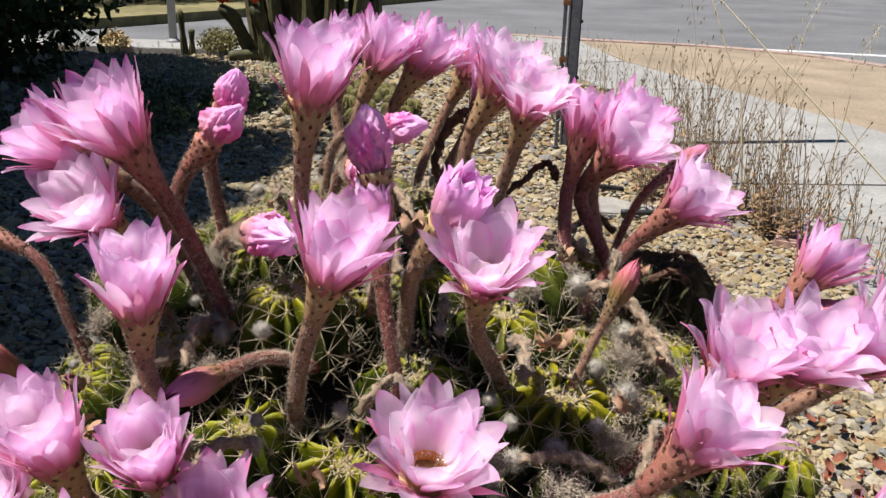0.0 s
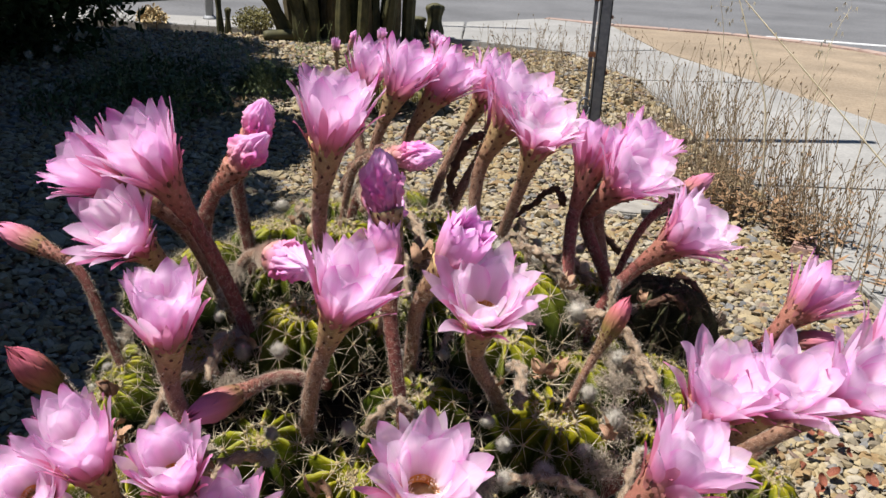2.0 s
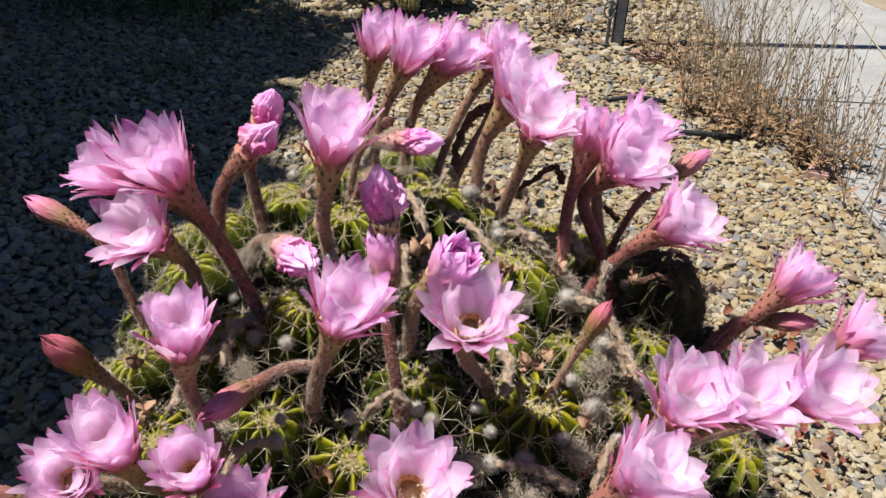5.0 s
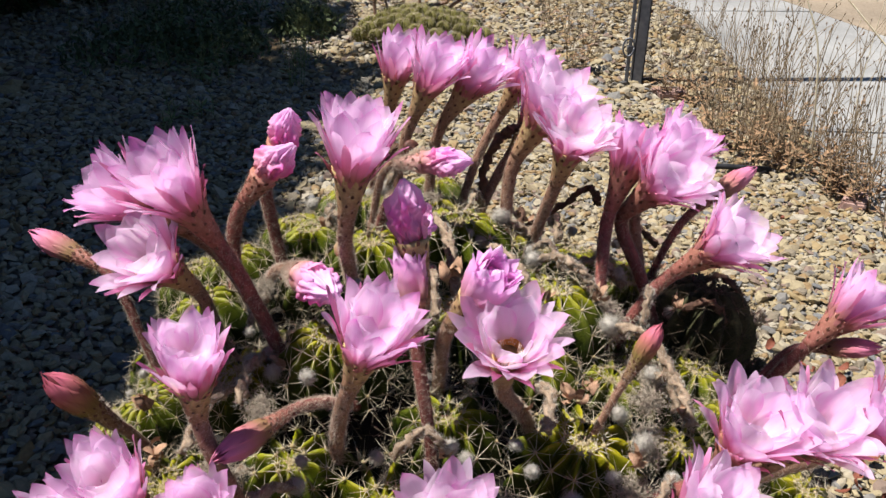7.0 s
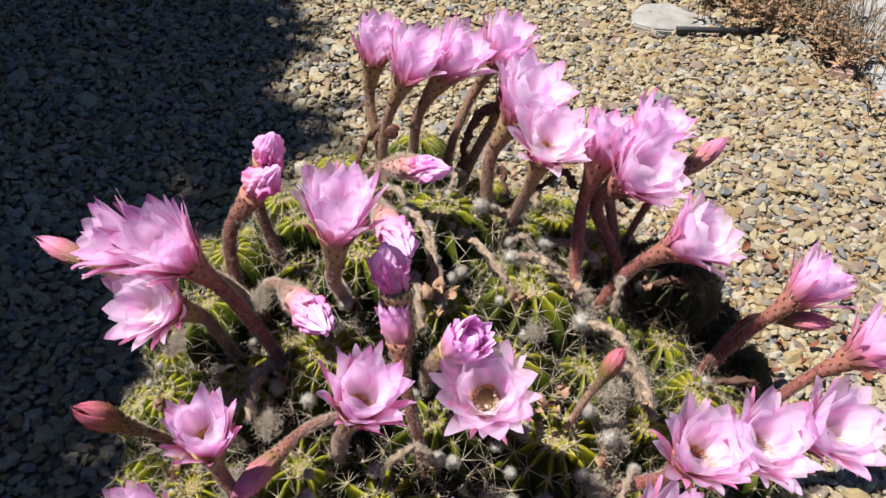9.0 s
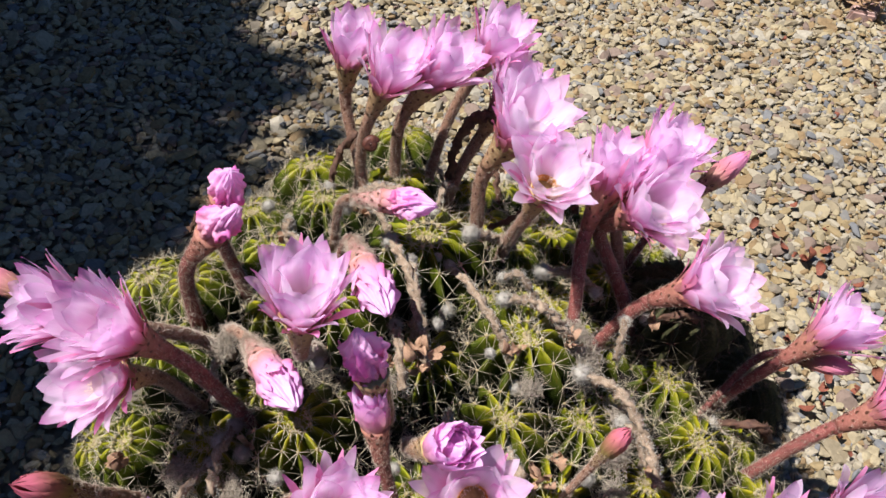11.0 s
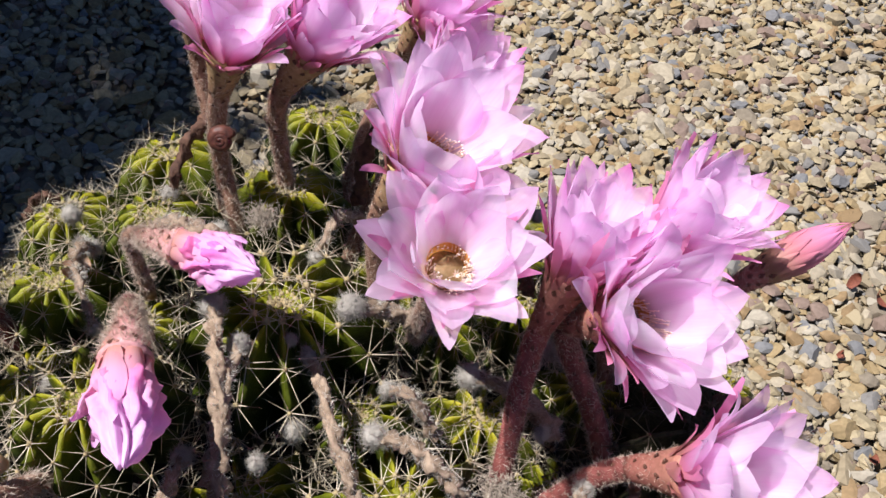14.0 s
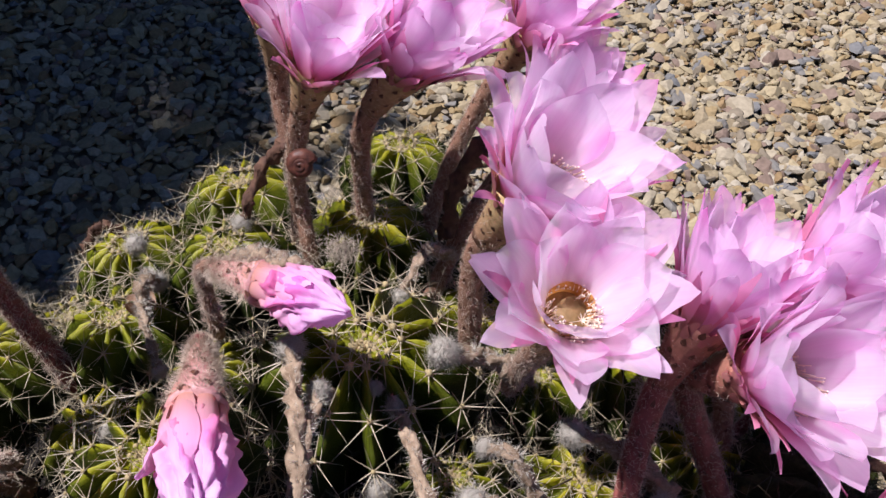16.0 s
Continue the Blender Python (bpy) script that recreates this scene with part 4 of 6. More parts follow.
def flower(root, neck, mouth, size=1.0, kind="open", thick=1.0, red=False, sag=0.35, fuzz=90):
    COUNT[0] += 1
    rng = random.Random(1000 + COUNT[0])
    root, neck, mouth = Vector(root), Vector(neck), Vector(mouth)
    axis = (mouth - neck).normalized()
    if kind in REACH and (mouth - neck).length > REACH[kind] * size:
        neck = mouth - axis * REACH[kind] * size
    neck = neck + axis * {"wide": 0.020, "open": 0.008, "cup": 0.014, "tight": 0.010}.get(kind, 0.0)
    shape = {"bud": "bud", "rose_bud": "bud", "closing": "closed", "withered": "withered", "crumpled": "closed", "purple": "closed"}.get(kind, "open")
    top = neck
    draw_out = {"withered": 1.30, "bud": 0.75}.get(shape, 1.0)
    if (neck - root).length < 0.11:
        draw_out = 0.75
    neck = neck - axis * CONE_LONG * 0.92 * draw_out * size
    name, label, category, group = KINDS[kind]
    thing = tagged(empty_at(name, root), label, category, group)
    back = Matrix.Translation(-root)
    reach = (neck - root).length
    e = 0.02
    out = Vector((dome(root.x - e, root.y) - dome(root.x + e, root.y), dome(root.x, root.y - e) - dome(root.x, root.y + e), 2 * e)).normalized()
    start = ((neck - root).normalized() * (1 - sag) + out * sag).normalized()
    line = bezier(root - start * 0.030 - Vector((0, 0, 0.03)), root + start * reach * 0.36, neck - axis * reach * 0.36, neck + axis * 0.003, 16)
    n = len(line)
    radii = []
    for i in range(n):
        t = i / (n - 1)
        r = 0.0069 + 0.0012 * t
        r += 0.0016 * math.exp(-(t / 0.12) ** 2)
        stout = 0.94 + (thick - 1) * 0.4
        radii.append(r * size * {"withered": 0.64, "bud": 0.74}.get(shape, 1.0) * (stout + (1 - stout) * max(0, t - 0.6) / 0.4))
    v, f = sweep(line, radii, 12, 0.05, rng)
    tube = child("flower_tube", mesh_of("flower_tube", [p - root for p in v], f, TUBE_RED if red else TUBE), thing, None, "brown hairy tube with dark scales")
    # scales and hair along the tube
    sv, sf, hairs = [], [], []
    total = int(54 * min(1.4, reach / 0.14))
    for k in range(total):
        t = (k + rng.random()) / total
        t = 0.06 + 0.94 * t ** 0.8
        i = min(n - 2, int(t * (n - 1)))
        u = t * (n - 1) - i
        p = line[i].lerp(line[i + 1], u)
        d = (line[i + 1] - line[i]).normalized()
        a = k * 2.39996
        side = d.orthogonal().normalized()
        o = side * math.cos(a) + d.cross(side) * math.sin(a)
        w = d.cross(o)
        r = radii[i] + (radii[i + 1] - radii[i]) * u
        long = (0.0034 + 0.003 * t * t) * size
        wide = 0.0013 * size * (0.8 + 0.4 * t)
        q = p + o * r * 0.98 - root
        n0 = len(sv)
        sv += [q - w * wide, q + w * wide, q + d * long * 0.5 + o * 0.0005 + w * wide * 0.8, q + d * long * 0.5 + o * 0.0005 - w * wide * 0.8, q + d * long + o * 0.0007]
        sf += [(n0, n0 + 1, n0 + 2, n0 + 3), (n0 + 3, n0 + 2, n0 + 4)]
        for h in range(int(fuzz * (1.6 - 0.8 * t) / 2.6)):
            a = rng.uniform(0, 6.283)
            o2 = side * math.cos(a) + d.cross(side) * math.sin(a)
            way = o2 * rng.uniform(0.3, 1) + d * rng.uniform(-0.7, 1) + d.cross(o2) * rng.uniform(-0.9, 0.9)
            hairs.append((p + o2 * r * 0.98 - root + d * rng.uniform(-0.004, 0.004), way, rng.uniform(0.003, 0.0065) * (1.25 - 0.80 * t), 0.00015))
        for h in range(int(64 * max(0, 0.30 - t) / 0.30)):
            a = rng.uniform(0, 6.283)
            o2 = side * math.cos(a) + d.cross(side) * math.sin(a)
            way = o2 + d * rng.gauss(0, 0.9) + d.cross(o2) * rng.gauss(0, 0.9)
            hairs.append((p + o2 * r * 0.95 - root + d * rng.uniform(-0.004, 0.004), way, rng.uniform(0.005, 0.011), 0.00018))
    tagged(child("scale_cover", mesh_of("scale_cover", sv, sf, SCALE), tube, None, "small dark pointed scales"), kind="stuff")
    if hairs:
        tagged(child("tube_hair", mesh_of("tube_hair", *spikes(hairs), HAIR, False), tube, None, "fine brownish hair"), kind="stuff")
    down = Vector((0, 0, -1)) - axis * -axis.z
    down = down.normalized() if down.length > 0.05 else axis.orthogonal().normalized()
    lie = Matrix((down, axis.cross(down), axis)).transposed().to_4x4()
    sunk = back @ Matrix.Translation(top) @ lie @ Matrix.Diagonal((size, size, size, 1))
    cone, spots, down_hair = CONES[(shape, red)]
    calyx = child("calyx_cone", cone, thing, sunk @ Matrix.Diagonal((1, 1, draw_out, 1)), "red-brown speckled cone under the petals" if red else "olive-tan speckled cone under the petals")
    tagged(child("scale_cover", spots, calyx, None, "dark brown pointed scales"), kind="stuff")
    tagged(child("cone_hair", down_hair, calyx, None, "fine pale hair"), kind="stuff")
    base = back @ frame_of(top, axis, rng.uniform(0, 6.283)) @ Matrix.Diagonal((size, size, size, 1))
    for meshes, count, offset, loose in COROLLAS[kind]:
        for k in range(count):
            a = 2 * math.pi * (k + offset) / count + rng.uniform(-0.09, 0.09)
            m = base @ Matrix.Rotation(a, 4, "Z") @ Matrix.Rotation(radians(rng.uniform(-loose, loose)), 4, "Y") @ Matrix.Rotation(radians(rng.uniform(-loose, loose)), 4, "X")
            me = meshes[rng.randrange(len(meshes))]
            child(me.name.split(".")[0], me, thing, m)
    if kind in MASSES:
        child("petal_mass", MASSES[kind], thing, base, "folded wilted inner petals")
    if kind in ("open", "cup", "tight", "wide"):
        if kind in ("open", "wide"):
            sunk = sunk @ Matrix.Diagonal((1.24, 1.24, 1.0, 1))
        child("throat", THROAT_MESH, thing, sunk, "ochre flower throat")
        tagged(child("stamen_ring", STAMENS[COUNT[0] % 2], thing, sunk, "cream thread-like stamens"), kind="stuff")
        child("pistil", PISTIL, thing, sunk)
    return thing


# flowers at the shaded side
flower((-0.208, 0.793, 0.445), (-0.273, 0.766, 0.588), (-0.300, 0.740, 0.655), 1.05, "cup", 1.15, True)
flower((-0.264, 0.886, 0.438), (-0.330, 0.800, 0.572), (-0.378, 0.785, 0.610), 1.0, "cup")
flower((-0.280, 0.815, 0.435), (-0.306, 0.767, 0.522), (-0.332, 0.722, 0.580), 1.0, "open")
flower((-0.200, 0.605, 0.405), (-0.219, 0.595, 0.508), (-0.214, 0.582, 0.564), 0.98, "tight", 1.1)
flower((-0.262, 0.630, 0.305), (-0.284, 0.574, 0.392), (-0.291, 0.545, 0.462), 1.1, "tight", 1.1)
flower((-0.190, 0.600, 0.335), (-0.199, 0.544, 0.404), (-0.196, 0.512, 0.466), 0.94, "tight", 1.1)
flower((-0.150, 0.600, 0.290), (-0.158, 0.552, 0.348), (-0.150, 0.520, 0.402), 0.9, "cup")
flower((-0.240, 0.570, 0.280), (-0.245, 0.505, 0.350), (-0.232, 0.465, 0.395), 0.9, "cup")
flower((-0.330, 0.640, 0.300), (-0.335, 0.575, 0.350), (-0.326, 0.530, 0.410), 0.95, "cup")
# flowers at the front and in the middle
flower((0.010, 0.640, 0.310), (-0.002, 0.556, 0.398), (0.008, 0.526, 0.458), 1.04, "open", 1.1)
flower((0.072, 0.775, 0.372), (0.040, 0.672, 0.507), (0.044, 0.642, 0.564), 1.0, "open", 1.05)
flower((-0.126, 0.706, 0.376), (-0.086, 0.640, 0.516), (-0.068, 0.625, 0.570), 0.98, "cup", 1.15)
flower((-0.027, 0.700, 0.385), (-0.050, 0.722, 0.520), (-0.058, 0.741, 0.580), 0.85, "closing", 1.1, True)
flower((-0.028, 0.773, 0.437), (0.003, 0.700, 0.546), (0.033, 0.672, 0.604), 1.0, "closing", 1.0)
flower((-0.060, 0.800, 0.470), (-0.050, 0.741, 0.562), (-0.066, 0.752, 0.634), 1.0, "purple", 0.9)
flower((-0.135, 0.853, 0.490), (-0.116, 0.764, 0.632), (-0.107, 0.760, 0.692), 1.02, "cup", 1.0)
flower((-0.292, 0.915, 0.470), (-0.268, 0.916, 0.544), (-0.214, 0.926, 0.614), 1.04, "crumpled", 1.3, True, fuzz=180)
flower((-0.250, 0.968, 0.465), (-0.240, 0.952, 0.592), (-0.213, 0.936, 0.645), 0.98, "crumpled", 1.2, True, fuzz=180)
flower((-0.136, 1.007, 0.515), (-0.083, 0.982, 0.572), (-0.016, 0.968, 0.584), 1.0, "withered", 1.1, fuzz=160)
flower((-0.242, 0.884, 0.468), (-0.195, 0.831, 0.495), (-0.134, 0.750, 0.523), 1.25, "withered", 1.0, fuzz=160)
flower((-0.125, 0.970, 0.505), (-0.096, 0.930, 0.541), (-0.057, 0.845, 0.552), 1.22, "withered", 1.1, True, fuzz=160)
# the arc of flowers along the back
flower((-0.118, 1.115, 0.470), (-0.135, 1.160, 0.618), (-0.123, 1.156, 0.682), 0.95, "tight", 0.95)
flower((-0.128, 1.125, 0.480), (-0.089, 1.112, 0.618), (-0.064, 1.106, 0.678), 0.98, "cup", 0.95)
flower((-0.085, 1.155, 0.470), (-0.040, 1.134, 0.612), (-0.004, 1.134, 0.666), 1.0, "cup", 1.0)
flower((-0.040, 1.190, 0.455), (0.026, 1.206, 0.600), (0.060, 1.196, 0.668), 0.95, "cup", 0.95)
flower((-0.015, 1.130, 0.450), (0.046, 1.160, 0.560), (0.078, 1.160, 0.622), 0.95, "cup", 1.1)
flower((0.028, 1.050, 0.440), (0.060, 1.054, 0.604), (0.091, 1.046, 0.664), 1.14, "open", 1.0)
flower((0.054, 1.050, 0.420), (0.092, 0.990, 0.578), (0.106, 0.972, 0.640), 0.98, "wide", 1.1)
flower((0.146, 0.941, 0.430), (0.166, 1.030, 0.544), (0.185, 1.050, 0.604), 1.0, "cup", 1.25, True)
# red skin picked here as the darker one, to stand in for shade on the tube
flower((0.222, 0.996, 0.400), (0.201, 1.014, 0.540), (0.242, 0.986, 0.598), 1.12, "open", 1.1, True)
flower((0.215, 1.060, 0.390), (0.220, 1.084, 0.540), (0.256, 1.084, 0.600), 1.05, "cup", 1.0)
flower((0.215, 1.080, 0.370), (0.300, 1.105, 0.505), (0.357, 1.142, 0.535), 1.0, "rose_bud", 0.9, True)
flower((0.183, 0.952, 0.402), (0.262, 0.942, 0.496), (0.314, 0.921, 0.553), 1.05, "open", 1.15, True)
# flowers at the sunny side
flower((0.349, 0.941, 0.315), (0.422, 0.945, 0.412), (0.464, 0.950, 0.464), 1.0, "cup", 1.0, True)
flower((0.330, 0.930, 0.310), (0.425, 0.950, 0.378), (0.480, 0.920, 0.400), 0.9, "rose_bud", 1.0, True)
flower((0.190, 0.700, 0.350), (0.252, 0.668, 0.432), (0.268, 0.651, 0.492), 1.05, "open", 1.2, True)
flower((0.250, 0.740, 0.320), (0.314, 0.690, 0.430), (0.337, 0.666, 0.490), 1.05, "open", 1.1)
flower((0.290, 0.790, 0.300), (0.388, 0.716, 0.428), (0.418, 0.690, 0.484), 1.05, "open", 1.1)
flower((0.110, 0.600, 0.352), (0.196, 0.577, 0.414), (0.240, 0.570, 0.476), 1.05, "open", 1.15, True, fuzz=200)
flower((0.360, 0.850, 0.270), (0.480, 0.862, 0.402), (0.528, 0.860, 0.450), 1.0, "open", 1.1, True)
flower((0.290, 0.660, 0.240), (0.345, 0.600, 0.305), (0.390, 0.575, 0.350), 1.0, "open", 1.1, True)
# buds
flower((-0.395, 0.890, 0.330), (-0.485, 0.920, 0.447), (-0.563, 0.941, 0.470), 1.05, "rose_bud", 1.1, True)
flower((-0.355, 0.745, 0.330), (-0.385, 0.714, 0.384), (-0.414, 0.688, 0.440), 1.22, "bud", 0.9)
flower((-0.380, 0.640, 0.220), (-0.400, 0.600, 0.290), (-0.470, 0.560, 0.330), 0.95, "rose_bud", 1.0)
flower((-0.128, 0.716, 0.428), (-0.178, 0.640, 0.434), (-0.208, 0.580, 0.440), 0.95, "rose_bud", 1.1, True, sag=0.12, fuzz=200)
flower((0.140, 0.748, 0.405), (0.168, 0.754, 0.462), (0.187, 0.757, 0.507), 0.80, "bud", 0.95)


# ---- wool buds, dead stalks and litter on the clump ----
WOOL_COUNT = [0]


def wool_bud(p, r=0.0085):
    WOOL_COUNT[0] += 1
    k = WOOL_COUNT[0]
    ob = new("wool_bud", WOOLS[k % 3])
    ob.matrix_basis = pose(*p, 40 * k, 25 * k, 70 * k) @ Matrix.Diagonal((r, r, r * 0.9, 1))
    return tagged(ob, "small round grey woolly bud among the spines", "bud", "woolly buds on the clump")


def dead_stalk(points, r=0.006, dark=False, fuzz=110, wool_end=True):
    """A shrivelled old flower tube that lies over the heads."""
    WOOL_COUNT[0] += 1
    rng = random.Random(4000 + WOOL_COUNT[0])
    pts = [Vector(p) for p in points]
    line = smooth_line(pts, 10)
    line = [p + Vector((rng.uniform(-1, 1), rng.uniform(-1, 1), rng.uniform(-1, 1))) * 0.0016 for p in line]
    n = len(line)
    radii = [r * 0.66 * (1.0 + 0.18 * math.sin(i * 1.9) + rng.uniform(-0.15, 0.15)) * (0.80 + 0.40 * i / n) for i in range(n)]
    o = pts[0]
    v, f = sweep([p - o for p in line], radii, 12, 0.12, rng)
    for i in range(n):
        for k in range(12):
            q = v[i * 12 + k]
            q += (q - (line[i] - o)) * 0.48 * math.sin(3 * 2 * math.pi * k / 12 + i * 1.15)
    ob = new("dead_stalk", mesh_of("dead_stalk", v, f, DEAD_DARK if dark else DEAD))
    ob.location = o
    tagged(ob, "shrivelled dark brown dead flower tube" if dark else "shrivelled grey-brown dead flower tube with matted wool", "dead flower stalk", "dead stalks on the clump")
    hairs = []
    for k in range(fuzz * 12):
        i = rng.randrange(n)
        d = Vector((rng.gauss(0, 1), rng.gauss(0, 1), rng.gauss(0, 1)))
        hairs.append((line[i] - o + d.normalized() * radii[i] * 0.8, d + Vector((rng.gauss(0, 1), rng.gauss(0, 1), 0)) * 0.5, rng.uniform(0.002, 0.0075), 0.00017))
    if hairs:
        tagged(child("matted_hair", mesh_of("matted_hair", *spikes(hairs), WOOL if not dark else DEAD_DARK, False), ob), kind="stuff")
    if wool_end:
        child("wool_tuft", WOOLS[WOOL_COUNT[0] % 3], ob, Matrix.Diagonal((r * 1.55, r * 1.55, r * 1.5, 1)), "grey wool tuft")
    return ob


def mat_mesh(seed):
    """A loose mat of curly hair, radius one and half as high."""
    rng = random.Random(seed)
    hairs = []
    for k in range(620):
        p = Vector((rng.gauss(0, 0.42), rng.gauss(0, 0.42), abs(rng.gauss(0, 0.24)) - 0.1))
        d = Vector((rng.gauss(0, 1), rng.gauss(0, 1), rng.gauss(0.2, 0.6))).normalized()
        for j in range(3):
            hairs.append((p, d, 0.22, 0.019))
            p = p + d * 0.18
            d = (d + Vector((rng.gauss(0, 1), rng.gauss(0, 1), rng.gauss(-0.1, 0.6))) * 0.55).normalized()
    return mesh_of("wool_mat", *spikes(hairs), MAT, False)


MATS = [mat_mesh(41), mat_mesh(42), mat_mesh(43)]


def wool_mat(p, r, turn=0.0):
    """Matted wool and hair caught between the heads."""
    WOOL_COUNT[0] += 1
    ob = new("wool_mat", MATS[WOOL_COUNT[0] % 3])
    ob.matrix_basis = frame_of(Vector(p), (p[0] - CLUMP_X, p[1] - CLUMP_Y, 0.6), turn) @ Matrix.Diagonal((r, r * 0.75, r, 1))
    return tagged(tagged(ob, "loose mat of grey-brown wool caught between the cactus heads", "wool mat", "wool mats on the clump"), kind="stuff")


def curled_petal(seed):
    rng = random.Random(seed)
    rows, cols = 6, 4
    verts, faces = [], []
    bend, twist = rng.uniform(1.5, 3.2), rng.uniform(-1.5, 1.5)
    for i in range(rows):
        s = i / (rows - 1)
        a = bend * s
        c = Vector((math.sin(a) / bend, 0, (1 - math.cos(a)) / bend))
        w = 0.22 * math.sin(math.pi * (0.15 + 0.8 * s)) + 0.02
        for k in range(cols):
            u = 2 * k / (cols - 1) - 1
            verts.append(c + Vector((0, w * u * math.cos(twist * s), w * u * math.sin(twist * s) + 0.12 * u * u)) + Vector((rng.uniform(-1, 1), rng.uniform(-1, 1), rng.uniform(-1, 1))) * 0.02)
    for i in range(rows - 1):
        for k in range(cols - 1):
            a = i * cols + k
            faces.append((a, a + 1, a + cols + 1, a + cols))
    return mesh_of("dry_petal", verts, faces, DRY_PETAL)


CURLS = [curled_petal(k) for k in range(5)]


def dried_bloom(p, size=0.022, n=7, seed=0):
    """A tuft of papery dried petals."""
    rng = random.Random(seed)
    ob = tagged(empty_at("dried_bloom", p), "papery orange-brown dried petals caught among the spines", "dried petals", "dried petals on the clump")
    for k in range(n):
        s = size * rng.uniform(0.7, 1.2)
        m = pose(rng.uniform(-.3, .3) * size, rng.uniform(-.3, .3) * size, 0, rng.uniform(-40, 40), rng.uniform(-70, 30), rng.uniform(0, 360)) @ Matrix.Diagonal((s, s, s, 1))
        child("dry_petal", CURLS[rng.randrange(5)], ob, m)
    return ob


wool_bud((-0.154, 0.714, 0.443), 0.0095)
wool_bud((0.055, 0.716, 0.379))
wool_bud((0.072, 0.685, 0.373), 0.0085)
wool_bud((0.007, 0.698, 0.370), 0.0100)
wool_bud((-0.126, 0.818, 0.493), 0.0090)
wool_bud((0.102, 0.845, 0.430), 0.0095)
wool_bud((-0.008, 0.895, 0.472), 0.0085)
wool_bud((0.298, 0.963, 0.330), 0.0085)
wool_bud((0.263, 0.947, 0.330), 0.0080)
wool_bud((0.080, 0.850, 0.425), 0.0110)
wool_bud((0.184, 0.737, 0.377), 0.0125)
wool_bud((0.160, 0.765, 0.390), 0.0105)
wool_bud((0.110, 0.655, 0.365), 0.0120)
wool_bud((0.150, 0.690, 0.370), 0.0090)
wool_bud((-0.230, 1.060, 0.475), 0.0100)
wool_bud((0.000, 0.935, 0.445), 0.0110)
wool_bud((-0.225, 0.760, 0.425), 0.0120)
wool_bud((-0.200, 0.750, 0.420), 0.0110)

dead_stalk([(-0.070, 0.985, 0.505), (-0.046, 0.939, 0.512), (-0.026, 0.885, 0.490), (-0.018, 0.850, 0.462)], 0.0075)
dead_stalk([(-0.045, 0.965, 0.495), (-0.036, 0.925, 0.505), (-0.030, 0.870, 0.475)], 0.0060)
dead_stalk([(0.001, 0.980, 0.475), (0.036, 0.925, 0.485), (0.060, 0.890, 0.470), (0.074, 0.865, 0.455)], 0.0065)
dead_stalk([(0.063, 0.927, 0.482), (0.095, 0.920, 0.490), (0.120, 0.908, 0.478), (0.134, 0.900, 0.462)], 0.0070)
dead_stalk([(0.021, 1.013, 0.495), (0.045, 1.030, 0.475), (0.075, 1.040, 0.450)], 0.0080)
dead_stalk([(0.110, 1.010, 0.440), (0.150, 1.000, 0.445), (0.180, 0.985, 0.425)], 0.0080)
dead_stalk([(0.152, 0.865, 0.437), (0.190, 0.845, 0.440), (0.215, 0.815, 0.415), (0.225, 0.790, 0.385)], 0.0085)
dead_stalk([(0.200, 0.830, 0.400), (0.222, 0.800, 0.410), (0.236, 0.770, 0.380)], 0.0070)
dead_stalk([(-0.216, 0.783, 0.420), (-0.222, 0.745, 0.430), (-0.226, 0.712, 0.405)], 0.0065)
dead_stalk([(-0.235, 0.745, 0.405), (-0.262, 0.700, 0.400), (-0.270, 0.665, 0.375)], 0.0060)
dead_stalk([(0.070, 0.795, 0.400), (0.085, 0.750, 0.420), (0.085, 0.715, 0.400)], 0.0075, fuzz=160)
dead_stalk([(0.040, 1.060, 0.455), (0.095, 1.065, 0.490), (0.128, 1.058, 0.522), (0.140, 1.050, 0.517), (0.142, 1.048, 0.505)], 0.0055, True, fuzz=20, wool_end=False)
dead_stalk([(0.270, 1.040, 0.380), (0.305, 1.059, 0.408), (0.335, 1.050, 0.395), (0.352, 1.060, 0.340), (0.360, 1.080, 0.260)], 0.0056, True, fuzz=60, wool_end=False)
dead_stalk([(0.240, 0.985, 0.390), (0.285, 0.975, 0.415), (0.310, 0.990, 0.375)], 0.0060, True, fuzz=60)
dead_stalk([(0.330, 0.900, 0.300), (0.380, 0.890, 0.320), (0.405, 0.900, 0.270)], 0.0070, True, fuzz=30)
dead_stalk([(-0.010, 1.130, 0.470), (-0.004, 1.140, 0.520), (0.020, 1.145, 0.560), (0.048, 1.135, 0.570)], 0.0085, True, fuzz=20, wool_end=False)
dead_stalk([(-0.160, 1.095, 0.480), (-0.148, 1.120, 0.515), (-0.125, 1.135, 0.540)], 0.0060, True, fuzz=30)
dead_stalk([(-0.125, 1.020, 0.520), (-0.100, 1.000, 0.565), (-0.075, 0.990, 0.583), (-0.050, 0.990, 0.575)], 0.0070, fuzz=200)
dead_stalk([(-0.200, 1.035, 0.470), (-0.196, 1.022, 0.492), (-0.195, 1.005, 0.470)], 0.0055)
dead_stalk([(0.075, 0.660, 0.350), (0.120, 0.640, 0.370), (0.160, 0.640, 0.345)], 0.0075)
dead_stalk([(-0.150, 0.640, 0.370), (-0.175, 0.600, 0.390), (-0.190, 0.560, 0.355), (-0.185, 0.530, 0.320)], 0.0070)

